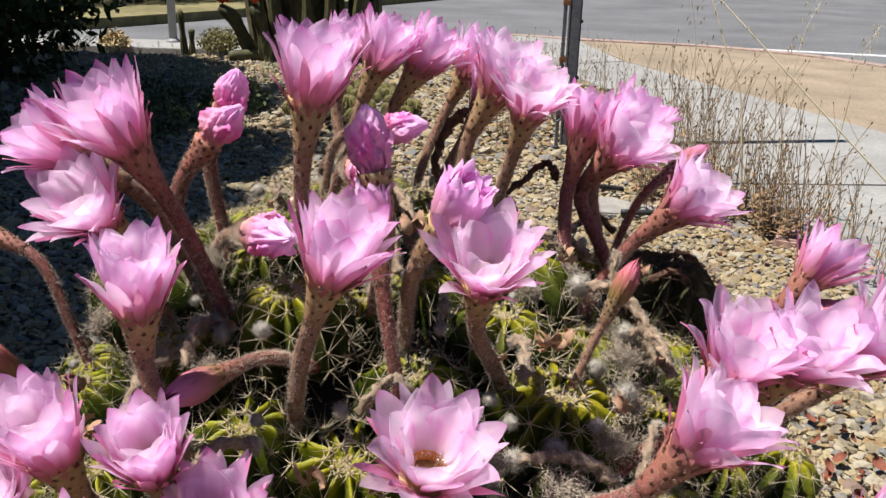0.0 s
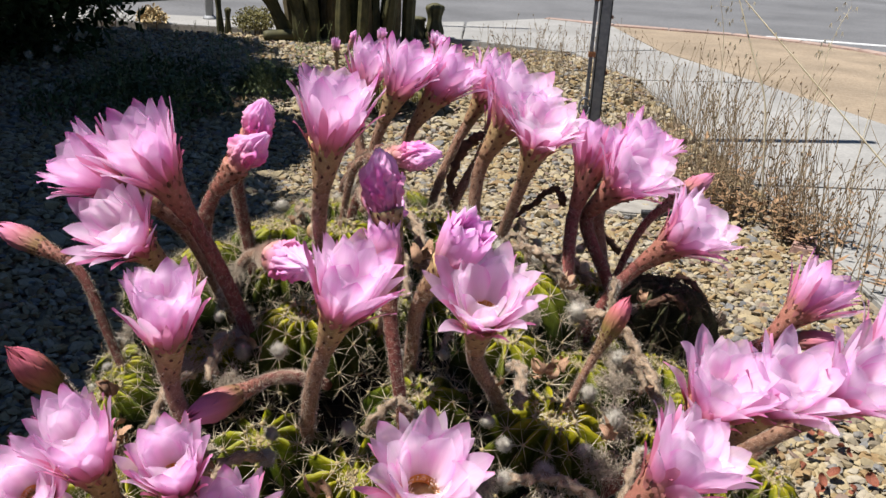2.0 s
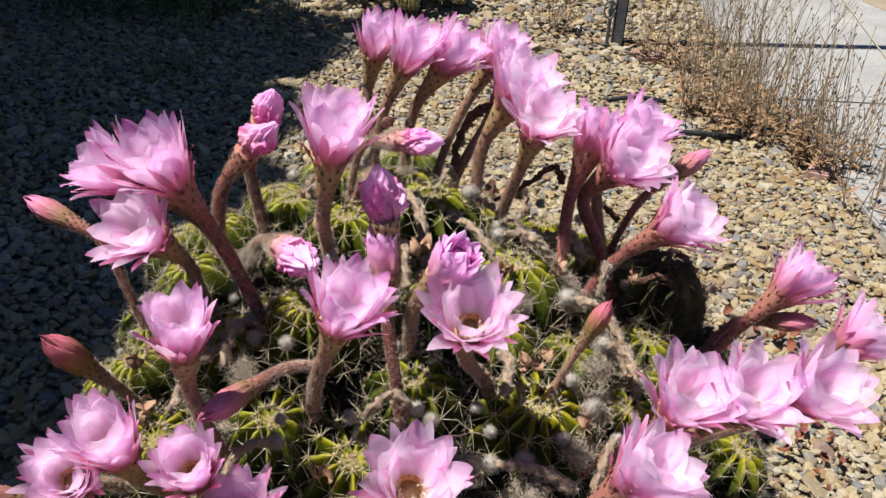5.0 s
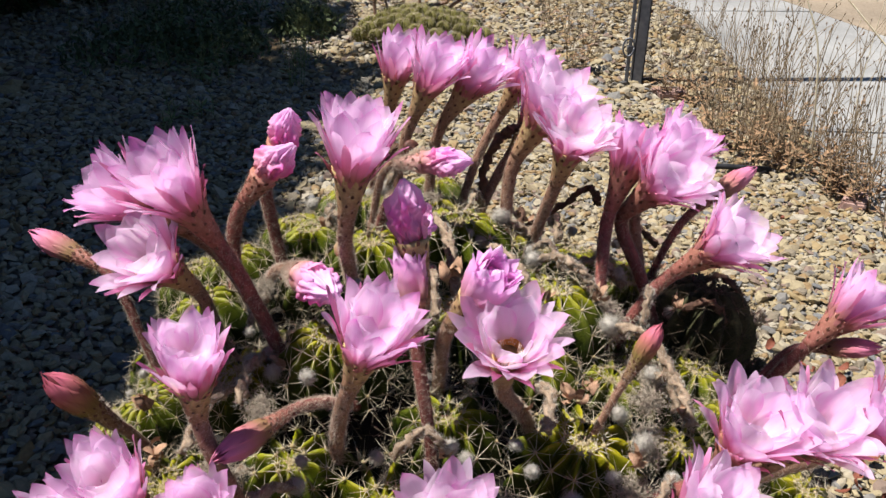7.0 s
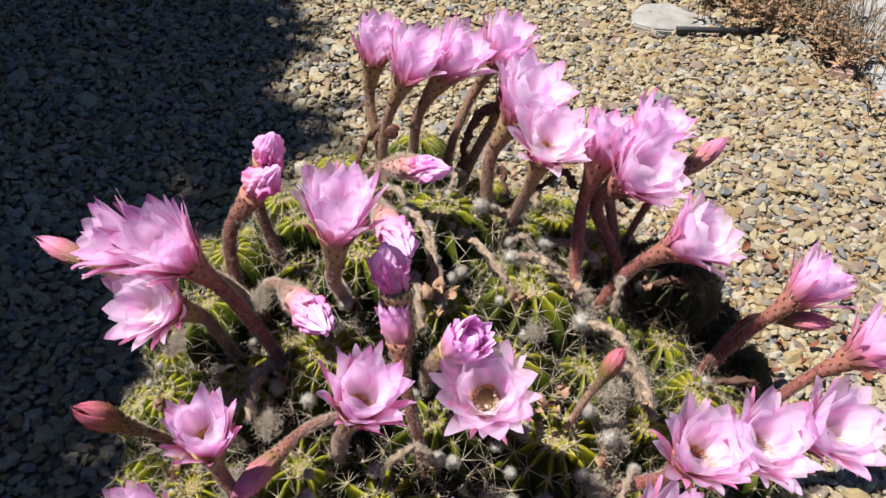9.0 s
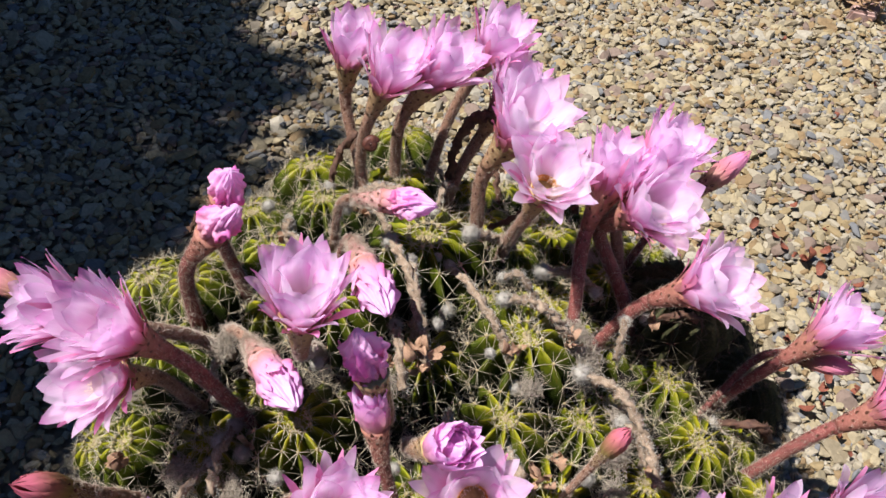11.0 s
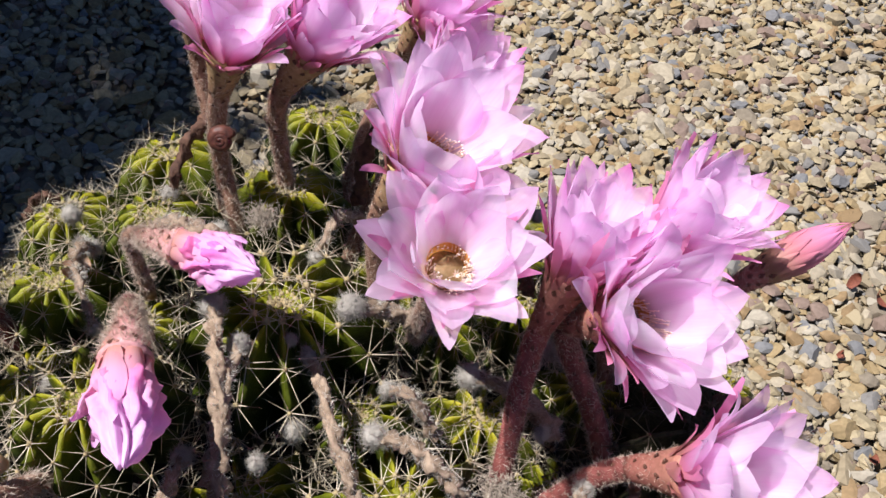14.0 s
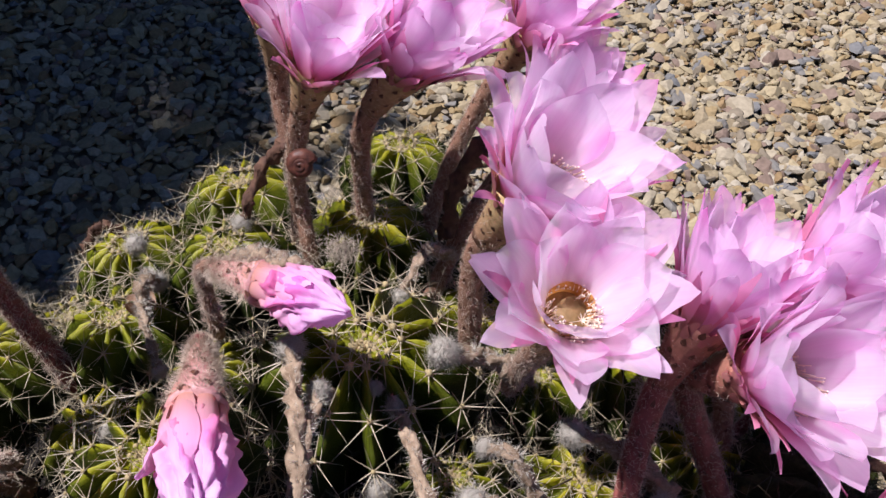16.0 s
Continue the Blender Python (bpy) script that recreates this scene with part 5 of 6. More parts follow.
for k, (p, r) in enumerate((
        ((0.156, 0.892, 0.420), 0.028), ((0.204, 0.850, 0.380), 0.026), ((0.192, 0.800, 0.382), 0.024), ((0.190, 0.752, 0.364), 0.026), ((0.118, 0.625, 0.342), 0.026),
        ((0.095, 0.842, 0.440), 0.018), ((0.150, 0.930, 0.425), 0.020), ((-0.240, 0.860, 0.455), 0.020), ((-0.265, 0.735, 0.400), 0.022), ((-0.205, 0.715, 0.400), 0.020),
        ((-0.235, 0.660, 0.360), 0.022), ((-0.060, 0.825, 0.450), 0.020), ((0.170, 0.690, 0.352), 0.024), ((0.050, 0.655, 0.347), 0.020), ((-0.350, 0.840, 0.390), 0.020),
        ((0.160, 1.060, 0.420), 0.020), ((-0.075, 1.085, 0.484), 0.016))):
    wool_mat(p, r, 1.3 * k)

dried_bloom((-0.020, 0.832, 0.500), 0.026, 8, 1)
dried_bloom((0.108, 0.745, 0.420), 0.018, 9, 2)
dried_bloom((-0.197, 1.012, 0.465), 0.018, 6, 3)
dried_bloom((0.075, 0.872, 0.462), 0.020, 6, 4)
dried_bloom((-0.356, 0.771, 0.345), 0.026, 9, 5)
dried_bloom((0.136, 0.898, 0.452), 0.018, 6, 6)
dried_bloom((-0.018, 0.846, 0.455), 0.018, 6, 7)
dried_bloom((0.170, 0.700, 0.380), 0.020, 6, 8)
dried_bloom((0.228, 0.785, 0.385), 0.022, 6, 9)
dried_bloom((0.060, 0.735, 0.410), 0.016, 6, 10)
dried_bloom((-0.320, 0.700, 0.330), 0.024, 7, 12)
dried_bloom((0.230, 0.700, 0.330), 0.020, 6, 13)

mess = random.Random(77)
for k in range(66):
    a, r = mess.uniform(0, 6.283), math.sqrt(mess.random()) * 0.92
    x, y = CLUMP_X + r * math.cos(a) * 0.48, CLUMP_Y + r * math.sin(a) * 0.43
    z = dome(x, y)
    if k % 3 == 0:
        d = mess.uniform(0, 6.283)
        q = Vector((math.cos(d), math.sin(d), 0)) * mess.uniform(0.02, 0.04)
        dead_stalk([(x, y, z - 0.005), (x + q.x, y + q.y, z + 0.012), (x + 2 * q.x, y + 2 * q.y, z - 0.02)], mess.uniform(0.004, 0.0065), mess.random() < 0.3, fuzz=70)
    elif k % 3 == 1:
        wool_bud((x, y, z - 0.004), mess.uniform(0.006, 0.010))
    else:
        dried_bloom((x, y, z - 0.012), mess.uniform(0.014, 0.022), 5, 100 + k)

# dead needles and chaff between the heads, darkened in colour to deepen the shaded gaps
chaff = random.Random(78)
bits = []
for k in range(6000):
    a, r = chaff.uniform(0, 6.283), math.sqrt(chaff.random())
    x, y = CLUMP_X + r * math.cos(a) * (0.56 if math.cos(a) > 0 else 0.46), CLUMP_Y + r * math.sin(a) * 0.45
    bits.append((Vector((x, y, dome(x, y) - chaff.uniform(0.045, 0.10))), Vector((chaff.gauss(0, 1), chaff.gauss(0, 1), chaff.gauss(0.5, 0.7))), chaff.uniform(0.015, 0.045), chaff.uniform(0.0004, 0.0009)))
tagged(new("dead_needles", mesh_of("dead_needles", *spikes(bits), CHAFF, False)), "tangle of dead needles, coloured darker for shaded gaps between heads", "plant litter", kind="stuff")

# snails on the flower tubes
def snail(place, turn, size, material, label):
    """A flat coiled shell."""
    spiral = []
    for i in range(44):
        t = i / 43
        a = t * 2 * math.pi * 2.4
        rr = 0.0052 * (1 - 0.82 * t)
        spiral.append((Vector((rr * math.cos(a), rr * math.sin(a), 0.0042 * t)), 0.0046 * (1 - 0.75 * t)))
    v, f = sweep([p for p, r in spiral], [r for p, r in spiral], 12)
    ob = new("snail_shell", mesh_of("snail_shell", v, f, material))
    ob.matrix_basis = pose(*place, *turn) @ Matrix.Diagonal((size, size, size, 1))
    return tagged(ob, label, "snail shell", "snails on the flower tubes")


snail((-0.141, 0.832, 0.526), (70, 20, 30), 1.25, SNAIL, "small round tan snail shell on a flower tube")
snail((-0.105, 1.104, 0.546), (65, -10, 20), 1.25, plain("snail_shell_red", (0.050, 0.016, 0.011), (0.15, 0.052, 0.032), 260, 0.55, 0.35, relief=0.6), "round red-brown snail shell on a flower tube")


# ---- weeds and grasses ----
def stalk_line(foot, way, length, sway, rng, n=6):
    d = Vector(way).normalized()
    side = Vector((rng.uniform(-1, 1), rng.uniform(-1, 1), 0)) * sway
    return [Vector(foot) + d * length * (i / n) + side * length * (i / n) ** 2 for i in range(n + 1)]


def dry_weed(x, y, height=0.4, count=16, spread=0.10, seed=0, material=None, heads=True, label="", leafy=0):
    """A tuft of thin branched stalks with little seed heads."""
    rng = random.Random(seed)
    thing = tagged(empty_at("dry_weed", (x, y, 0)), label or "dry brown weed with thin stalks and dark seed heads", "weed", "dry weeds beside the path")
    sv, sf, hv, hf, lv, lf = [], [], [], [], [], []
    ico_v, ico_f = bead()

    def add(v, f, tv, tf):
        n = len(tv)
        tv += v
        tf += [tuple(k + n for k in t) for t in f]

    def head(p, d):
        s = rng.uniform(0.003, 0.0055)
        m = frame_of(p, d)
        add([m @ Vector((q[0] * s * 0.6, q[1] * s * 0.6, q[2] * s * 1.5)) for q in ico_v], [tuple(int(k) for k in t) for t in ico_f], hv, hf)

    for k in range(count):
        a = rng.uniform(0, 6.283)
        r = spread * math.sqrt(rng.random())
        foot = Vector((r * math.cos(a), r * math.sin(a), -0.01))
        lean = Vector((math.cos(a) * rng.uniform(0, 0.35), math.sin(a) * rng.uniform(0, 0.35), 1))
        length = height * rng.uniform(0.55, 1.1)
        line = stalk_line(foot, lean, length, rng.uniform(0, 0.3), rng)
        add(*sweep(line, [0.0017 * (1 - 0.5 * i / 6) for i in range(7)], 4, closed_tip=False), sv, sf)
        for b in range(rng.randint(2, 5)):
            i = rng.randint(2, 5)
            d = Vector((rng.uniform(-1, 1), rng.uniform(-1, 1), rng.uniform(0.8, 2.0)))
            twig = stalk_line(line[i], d, length * rng.uniform(0.12, 0.34), 0.2, rng, 3)
            add(*sweep(twig, [0.0010, 0.0009, 0.0008, 0.0007], 3, closed_tip=False), sv, sf)
            if heads:
                head(twig[-1], d)
        if heads:
            head(line[-1], lean)
        for b in range(leafy):
            p = line[rng.randint(0, 3)]
            a2 = rng.uniform(0, 6.283)
            d = Vector((math.cos(a2), math.sin(a2), rng.uniform(-0.3, 0.6))) * rng.uniform(0.02, 0.05)
            w = Vector((-d.y, d.x, 0)) * 0.16
            add([p, p + d * 0.5 + w, p + d, p + d * 0.5 - w], [(0, 1, 2, 3)], lv, lf)
    tagged(child("stem", mesh_of("stem", sv, sf, material or STRAW), thing), kind="stuff")
    if hv:
        tagged(child("seed_head", mesh_of("seed_head", hv, hf, SEEDHEAD), thing), kind="stuff")
    if lv:
        tagged(child("leaf", mesh_of("leaf", lv, lf, DRY_LEAF if material is None else material, False), thing), kind="stuff")
    return thing


# along the edge of the path
dry_weed(0.82, 2.86, 0.46, 24, 0.13, 1, leafy=3)
dry_weed(0.93, 2.72, 0.40, 21, 0.12, 2, leafy=4)
dry_weed(1.05, 2.58, 0.38, 18, 0.12, 3, leafy=2)
dry_weed(0.80, 3.12, 0.46, 18, 0.12, 4, leafy=2)
dry_weed(0.98, 3.05, 0.42, 15, 0.12, 5)
dry_weed(0.72, 2.68, 0.30, 18, 0.11, 6, leafy=5)
dry_weed(1.08, 2.36, 0.34, 17, 0.12, 7, leafy=2)
dry_weed(0.90, 3.45, 0.40, 14, 0.14, 8)
dry_weed(0.72, 3.95, 0.36, 14, 0.15, 9)
dry_weed(0.85, 4.45, 0.34, 14, 0.16, 10)
dry_weed(0.60, 4.75, 0.30, 15, 0.20, 11)
dry_weed(0.35, 5.10, 0.28, 17, 0.24, 12)
dry_weed(0.70, 5.45, 0.30, 14, 0.22, 13)
dry_weed(0.20, 5.75, 0.26, 15, 0.26, 14)
dry_weed(0.244, 3.71, 0.40, 16, 0.06, 15, label="rust-brown dead weed on the gravel", leafy=7)
dry_weed(0.169, 4.50, 0.34, 16, 0.12, 41, leafy=4)
dry_weed(0.76, 2.81, 0.24, 34, 0.13, 42, label="dense brown tangle of dead weed on gravel", leafy=11)
dry_weed(1.01, 2.42, 0.20, 30, 0.10, 43, label="dense brown tangle of dead weed on gravel", leafy=11)
dry_weed(0.66, 3.30, 0.18, 22, 0.11, 44, label="low rust-brown tangle of dead weed on gravel", leafy=10)
dry_weed(0.90, 2.60, 0.22, 26, 0.11, 45, label="dense brown tangle of dead weed on gravel", leafy=10)
dry_weed(0.14, 4.95, 0.26, 8, 0.10, 16)
dry_weed(0.62, 3.62, 0.20, 8, 0.10, 17, label="small red-brown dry weed at the post", leafy=5)
dry_weed(1.04, 2.10, 0.22, 14, 0.09, 18, label="low tan dry weed on gravel", leafy=3)
dry_weed(1.02, 1.75, 0.20, 8, 0.08, 19, label="low tan dry weed on gravel", leafy=3)
# in the shade
dry_weed(-0.83, 3.24, 0.26, 7, 0.05, 30, WEED_GREEN, False, "thin green weed in the shaded gravel", 6)
dry_weed(-0.86, 3.55, 0.30, 9, 0.07, 31, WEED_GREEN, False, "thin green weed in the shaded gravel", 6)
dry_weed(-1.02, 4.05, 0.28, 8, 0.07, 32, WEED_GREEN, False, "thin green weed in the shaded gravel", 6)
dry_weed(-1.25, 3.30, 0.20, 12, 0.15, 33, WEED_GREEN, False, "low green weed in the shaded gravel", 9)
dry_weed(-1.55, 3.75, 0.24, 14, 0.18, 34, WEED_GREEN, False, "low green weed in the shaded gravel", 9)
dry_weed(-1.20, 4.60, 0.22, 14, 0.22, 35, WEED_GREEN, False, "low green weed in the shaded gravel", 9)
dry_weed(-1.75, 4.40, 0.26, 14, 0.22, 36, WEED_GREEN, False, "low green weed in the shaded gravel", 9)
dry_weed(-1.10, 2.75, 0.10, 10, 0.12, 37, WEED_GREEN, False, "small green weed in the shaded gravel", 9)
dry_weed(-0.95, 5.10, 0.22, 12, 0.22, 38, WEED_GREEN, False, "low green weed in the shaded gravel", 9)
dry_weed(-1.60, 5.20, 0.22, 14, 0.25, 39, WEED_GREEN, False, "low green weed in the shaded gravel", 9)


def oat_grass(points, tip_count=0, seed=0, r=0.0032):
    """One long pale stalk, with drooping oat spikelets at its upper part."""
    rng = random.Random(seed)
    line = smooth_line(points, 8)
    o = line[0].copy()
    n = len(line)
    v, f = sweep([p - o for p in line], [r * (1 - 0.55 * i / n) for i in range(n)], 6)
    ob = tagged(new("oat_grass", mesh_of("oat_grass", v, f, STRAW_PALE)), "long pale dry oat grass stalk", "grass stalk", "oat grass stalks")
    ob.location = o
    for k in range(tip_count):
        p = line[int(n * rng.uniform(0.55, 0.98))] - o
        d = Vector((rng.uniform(-1, 1), rng.uniform(-1, 1), rng.uniform(-0.6, 0.6))).normalized()
        q = p + d * rng.uniform(0.02, 0.05)
        spike = [(p, q - p, (q - p).length, 0.0004)]
        for b in range(3):
            spike.append((q, Vector((rng.uniform(-.4, .4), rng.uniform(-.4, .4), -1)), rng.uniform(0.014, 0.022), 0.0022))
        child("spikelet", mesh_of("spikelet", *spikes(spike), STRAW_PALE, False), ob)
    return ob


oat_grass([(0.93, 2.62, -0.01), (0.90, 2.62, 0.22), (0.875, 2.63, 0.38), (0.82, 2.66, 0.52), (0.767, 2.689, 0.66), (0.70, 2.70, 0.80)], 10, 1)
oat_grass([(1.44, 2.40, 0.0), (1.29, 2.46, 0.15), (1.165, 2.52, 0.275), (1.038, 2.574, 0.401), (0.91, 2.63, 0.53), (0.79, 2.683, 0.65), (0.68, 2.70, 0.76)], 10, 2)
oat_grass([(1.22, 2.70, 0.0), (1.23, 2.72, 0.26), (1.26, 2.74, 0.46), (1.31, 2.74, 0.58)], 18, 4, 0.0014)
oat_grass([(1.10, 2.85, 0.0), (1.11, 2.86, 0.30), (1.13, 2.87, 0.52), (1.17, 2.87, 0.64)], 18, 5, 0.0014)
oat_grass([(0.84, 2.95, -0.01), (0.83, 2.95, 0.30), (0.81, 2.96, 0.52), (0.78, 2.96, 0.64)], 14, 6, 0.0014)


def puff_head(x, y, z, seed):
    """A dry seed clock on a thin stem."""
    rng = random.Random(seed)
    stem = sweep(stalk_line((0, 0, -0.01), (0.1, 0, 1), z, 0.1, rng), [0.0015] * 7, 5)
    ob = tagged(new("seed_clock", mesh_of("seed_clock", *stem, WEED_GREEN)), "white round seed clock on a thin stem", "seed head", "white seed clocks")
    ob.location = (x, y, 0)
    top = stalk_line((0, 0, -0.01), (0.1, 0, 1), z, 0.1, random.Random(seed))[-1]
    hairs = []
    for k in range(160):
        d = Vector((rng.gauss(0, 1), rng.gauss(0, 1), rng.gauss(0, 1))).normalized()
        hairs.append((top, d, rng.uniform(0.018, 0.026), 0.0011))
    child("seed_ball", mesh_of("seed_ball", *spikes(hairs), WOOL, False), ob, None, "white fluffy ball")
    return ob


puff_head(-1.912, 3.60, 0.22, 1)
puff_head(-1.873, 3.60, 0.18, 2)
puff_head(-1.70, 3.35, 0.14, 3)
puff_head(-1.95, 3.95, 0.20, 4)
puff_head(-1.20, 4.55, 0.20, 5)
puff_head(-1.05, 4.35, 0.17, 6)
puff_head(-1.42, 4.30, 0.18, 7)


# ---- steel post ----
post = tagged(empty_at("steel_post", (0.485, 3.56, 0)), "weathered blue-grey steel sign post with rusty bracket", "post")
bm = bmesh.new()
for lo, hi in (((-0.016, -0.026, -0.05), (0.030, -0.020, 2.74)), ((0.024, -0.026, -0.05), (0.030, 0.028, 2.74)), ((-0.016, -0.026, -0.05), (-0.010, 0.028, 2.74))):
    box(bm, lo, hi)
bmesh.ops.bevel(bm, geom=bm.edges[:], offset=0.001, segments=1, affect="EDGES")
part("channel", bm, STEEL, post)
bm = bmesh.new()
box(bm, (-0.040, -0.012, -0.05), (-0.026, 0.004, 2.72))
bmesh.ops.bevel(bm, geom=bm.edges[:], offset=0.002, segments=2, affect="EDGES")
part("side_bar", bm, STEEL, post)
for z in (0.12, 0.34, 0.56, 0.90, 1.24, 1.80, 2.40):
    bm = bmesh.new()
    box(bm, (-0.044, -0.016, z), (0.0, 0.006, z + 0.022))
    bmesh.ops.bevel(bm, geom=bm.edges[:], offset=0.002, segments=2, affect="EDGES")
    part("bracket", bm, RUST if z > 0.3 else STEEL, post)
    bm = bmesh.new()
    bmesh.ops.create_cone(bm, cap_ends=True, segments=6, radius1=0.008, radius2=0.007, depth=0.012, matrix=pose(0.034, 0, z + 0.16, 0, 90, 0))
    part("bolt", bm, RUST, post)
v, f = sweep([Vector((-0.04 + 0.022 * math.cos(a), -0.02, 0.14 + 0.036 * math.sin(a))) for a in [i * math.pi / 10 for i in range(21)]], [0.004] * 21, 8)
child("ring", mesh_of("ring", v, f, STEEL), post, None, "steel ring")

# far lamp pole by the street
pole = tagged(empty_at("street_pole", (-2.13, 6.83, 0.0)), "slim pale grey street pole at the footpath", "pole")
v, f = sweep([Vector((0, 0, z)) for z in (0, 1.5, 3.0, 5.5)], [0.031, 0.030, 0.028, 0.026], 12)
child("shaft", mesh_of("shaft", v, f, POLE_PAINT), pole)
v, f = sweep([Vector((0, 0, z)) for z in (0, 0.012, 0.03)], [0.055, 0.055, 0.034], 12)
child("foot_plate", mesh_of("foot_plate", v, f, POLE_PAINT), pole)

# ---- flagstone and hose on the gravel ----
bm = bmesh.new()
ring = [(0.415, 2.60), (0.47, 2.565), (0.56, 2.56), (0.655, 2.585), (0.68, 2.65), (0.60, 2.70), (0.55, 2.76), (0.46, 2.75), (0.42, 2.68)]
lo = [bm.verts.new((x, y, -0.01)) for x, y in ring]
hi = [bm.verts.new((x, y, 0.014 + 0.004 * math.sin(7 * x + 5 * y))) for x, y in ring]
bm.faces.new(hi)
bm.faces.new(lo[::-1])
for i in range(len(ring)):
    j = (i + 1) % len(ring)
    bm.faces.new((lo[i], lo[j], hi[j], hi[i]))
bmesh.ops.recalc_face_normals(bm, faces=bm.faces)
bmesh.ops.bevel(bm, geom=bm.edges[:], offset=0.005, segments=2, affect="EDGES")
me = bpy.data.meshes.new("flagstone")
bm.to_mesh(me)
bm.free()
me.materials.append(FLAGSTONE)
tagged(new("flagstone", me), "flat broken grey flagstone lying on gravel", "stone slab")
PINK_STONE = plain("pink_sandstone", (0.30, 0.185, 0.15), (0.42, 0.28, 0.235), 40, 0.85, relief=0.5, dist=0.003)
for x, y, w, h, turn in ((0.60, 3.36, 0.11, 0.07, 20), (0.975, 2.36, 0.06, 0.09, -25)):
    bm = bmesh.new()
    bmesh.ops.create_cube(bm, size=1, matrix=Matrix.Diagonal((w, h, 0.035, 1)))
    for v in bm.verts:
        v.co.x += 0.25 * w * noise.noise(v.co * 40)
        v.co.y += 0.25 * h * noise.noise(v.co * 33 + Vector((3, 0, 0)))
    bmesh.ops.bevel(bm, geom=bm.edges[:], offset=0.006, segments=2, affect="EDGES")
    me = bpy.data.meshes.new("flat_stone")
    bm.to_mesh(me)
    bm.free()
    me.materials.append(PINK_STONE)
    ob = new("flat_stone", me)
    ob.matrix_basis = pose(x, y, 0.010, 4, 3, turn)
    tagged(ob, "flat pinkish sandstone piece lying among dry weeds", "stone", "pinkish stones by the weeds")
v, f = sweep(smooth_line([(0.54, 2.555, 0.018), (0.64, 2.548, 0.022), (0.74, 2.562, 0.016), (0.80, 2.59, 0.006)], 8), [0.009] * 25, 10)
tagged(new("drip_hose", mesh_of("drip_hose", v, f, HOSE)), "short end of black drip hose on gravel", "hose")
v, f = sweep(smooth_line([(0.40, 2.82, 0.012), (0.50, 2.84, 0.022), (0.60, 2.85, 0.012)], 8), [0.008] * 17, 10)
tagged(new("drip_hose", mesh_of("drip_hose", v, f, HOSE)), "short end of black drip hose on gravel", "hose")

# ---- dry red leaves on the gravel ----
RED_LEAF = plain("red_dry_leaf", (0.10, 0.025, 0.018), (0.30, 0.10, 0.05), 120, 0.7, relief=0.4)
RED_CURLS = []
for me in CURLS:
    red = me.copy()
    red.materials[0] = RED_LEAF
    RED_CURLS.append(red)
fallen = random.Random(91)
for k in range(42):
    if k >= 26:
        x, y = fallen.gauss(0.61, 0.04), fallen.gauss(1.19, 0.06)
    elif k < 14:
        x, y = fallen.gauss(0.66, 0.05), fallen.gauss(1.40, 0.06)
    elif k < 20:
        x, y = fallen.gauss(0.52, 0.05), fallen.gauss(0.72, 0.08)
    else:
        x, y = fallen.uniform(0.5, 1.0), fallen.uniform(1.0, 2.2)
    s = fallen.uniform(0.020, 0.040)
    if k == 0:
        x, y, s = 0.63, 1.465, 0.060
    ob = new("fallen_leaf", RED_CURLS[k % 5])
    ob.matrix_basis = pose(x, y, 0.014, fallen.uniform(-30, 30), fallen.uniform(-30, 10), fallen.uniform(0, 360)) @ Matrix.Diagonal((s, s, s * 0.6, 1))
    tagged(ob, "curled red-brown dry leaf lying on gravel", "fallen leaf", "fallen leaves on the gravel")


# ---- second, smaller clump farther off ----
for k in range(62):
    a = k * 2.39996
    r = math.sqrt(k / 62)
    x, y = -0.43 + 0.29 * r * math.cos(a), 3.94 + 0.24 * r * math.sin(a)
    z = 0.20 * math.sqrt(1 - 0.8 * r * r)
    globe_cactus((x, y, z), 0.038 + 0.008 * math.sin(k * 3), 4, lean=(0.25 * math.cos(a) * r, 0.25 * math.sin(a) * r))
flower((-0.640, 3.93, 0.13), (-0.648, 3.94, 0.25), (-0.650, 3.94, 0.30), 1.0, "closing")
flower((-0.580, 3.95, 0.17), (-0.585, 3.96, 0.28), (-0.560, 3.96, 0.34), 0.95, "withered")
flower((-0.440, 3.95, 0.19), (-0.445, 3.95, 0.30), (-0.440, 3.95, 0.36), 1.0, "closing")
flower((-0.420, 3.98, 0.19), (-0.300, 3.96, 0.26), (-0.280, 3.95, 0.31), 1.0, "closing")
flower((-0.330, 3.98, 0.18), (-0.215, 3.96, 0.28), (-0.190, 3.95, 0.33), 1.0, "cup")


# ---- columnar cacti ----
def column(parent, foot, tip, r, ribs=7, material=None, name="column"):
    line = bezier(Vector(foot), Vector(foot).lerp(Vector(tip), 0.35), Vector(foot).lerp(Vector(tip), 0.6) + Vector((0, 0, 0.05)), Vector(tip), 10)
    verts, faces = [], []
    sides = ribs * 4
    for i, p in enumerate(line):
        t = i / 10
        rr = r * (0.85 + 0.15 * math.sin(t * 9)) * (1 - max(0, (t - 0.85) / 0.15) ** 2 * 0.75)
        for k in range(sides):
            a = 2 * math.pi * k / sides
            q = rr * (1 - 0.22 * abs(math.sin(ribs * a / 2)))
            verts.append(p + Vector((q * math.cos(a), q * math.sin(a), 0)))
    for i in range(10):
        for k in range(sides):
            a, b = i * sides + k, i * sides + (k + 1) % sides
            faces.append((a, b, b + sides, a + sides))
    faces.append(tuple(range(10 * sides, 11 * sides)))
    return child(name, mesh_of(name, verts, faces, material or COLUMN), parent)


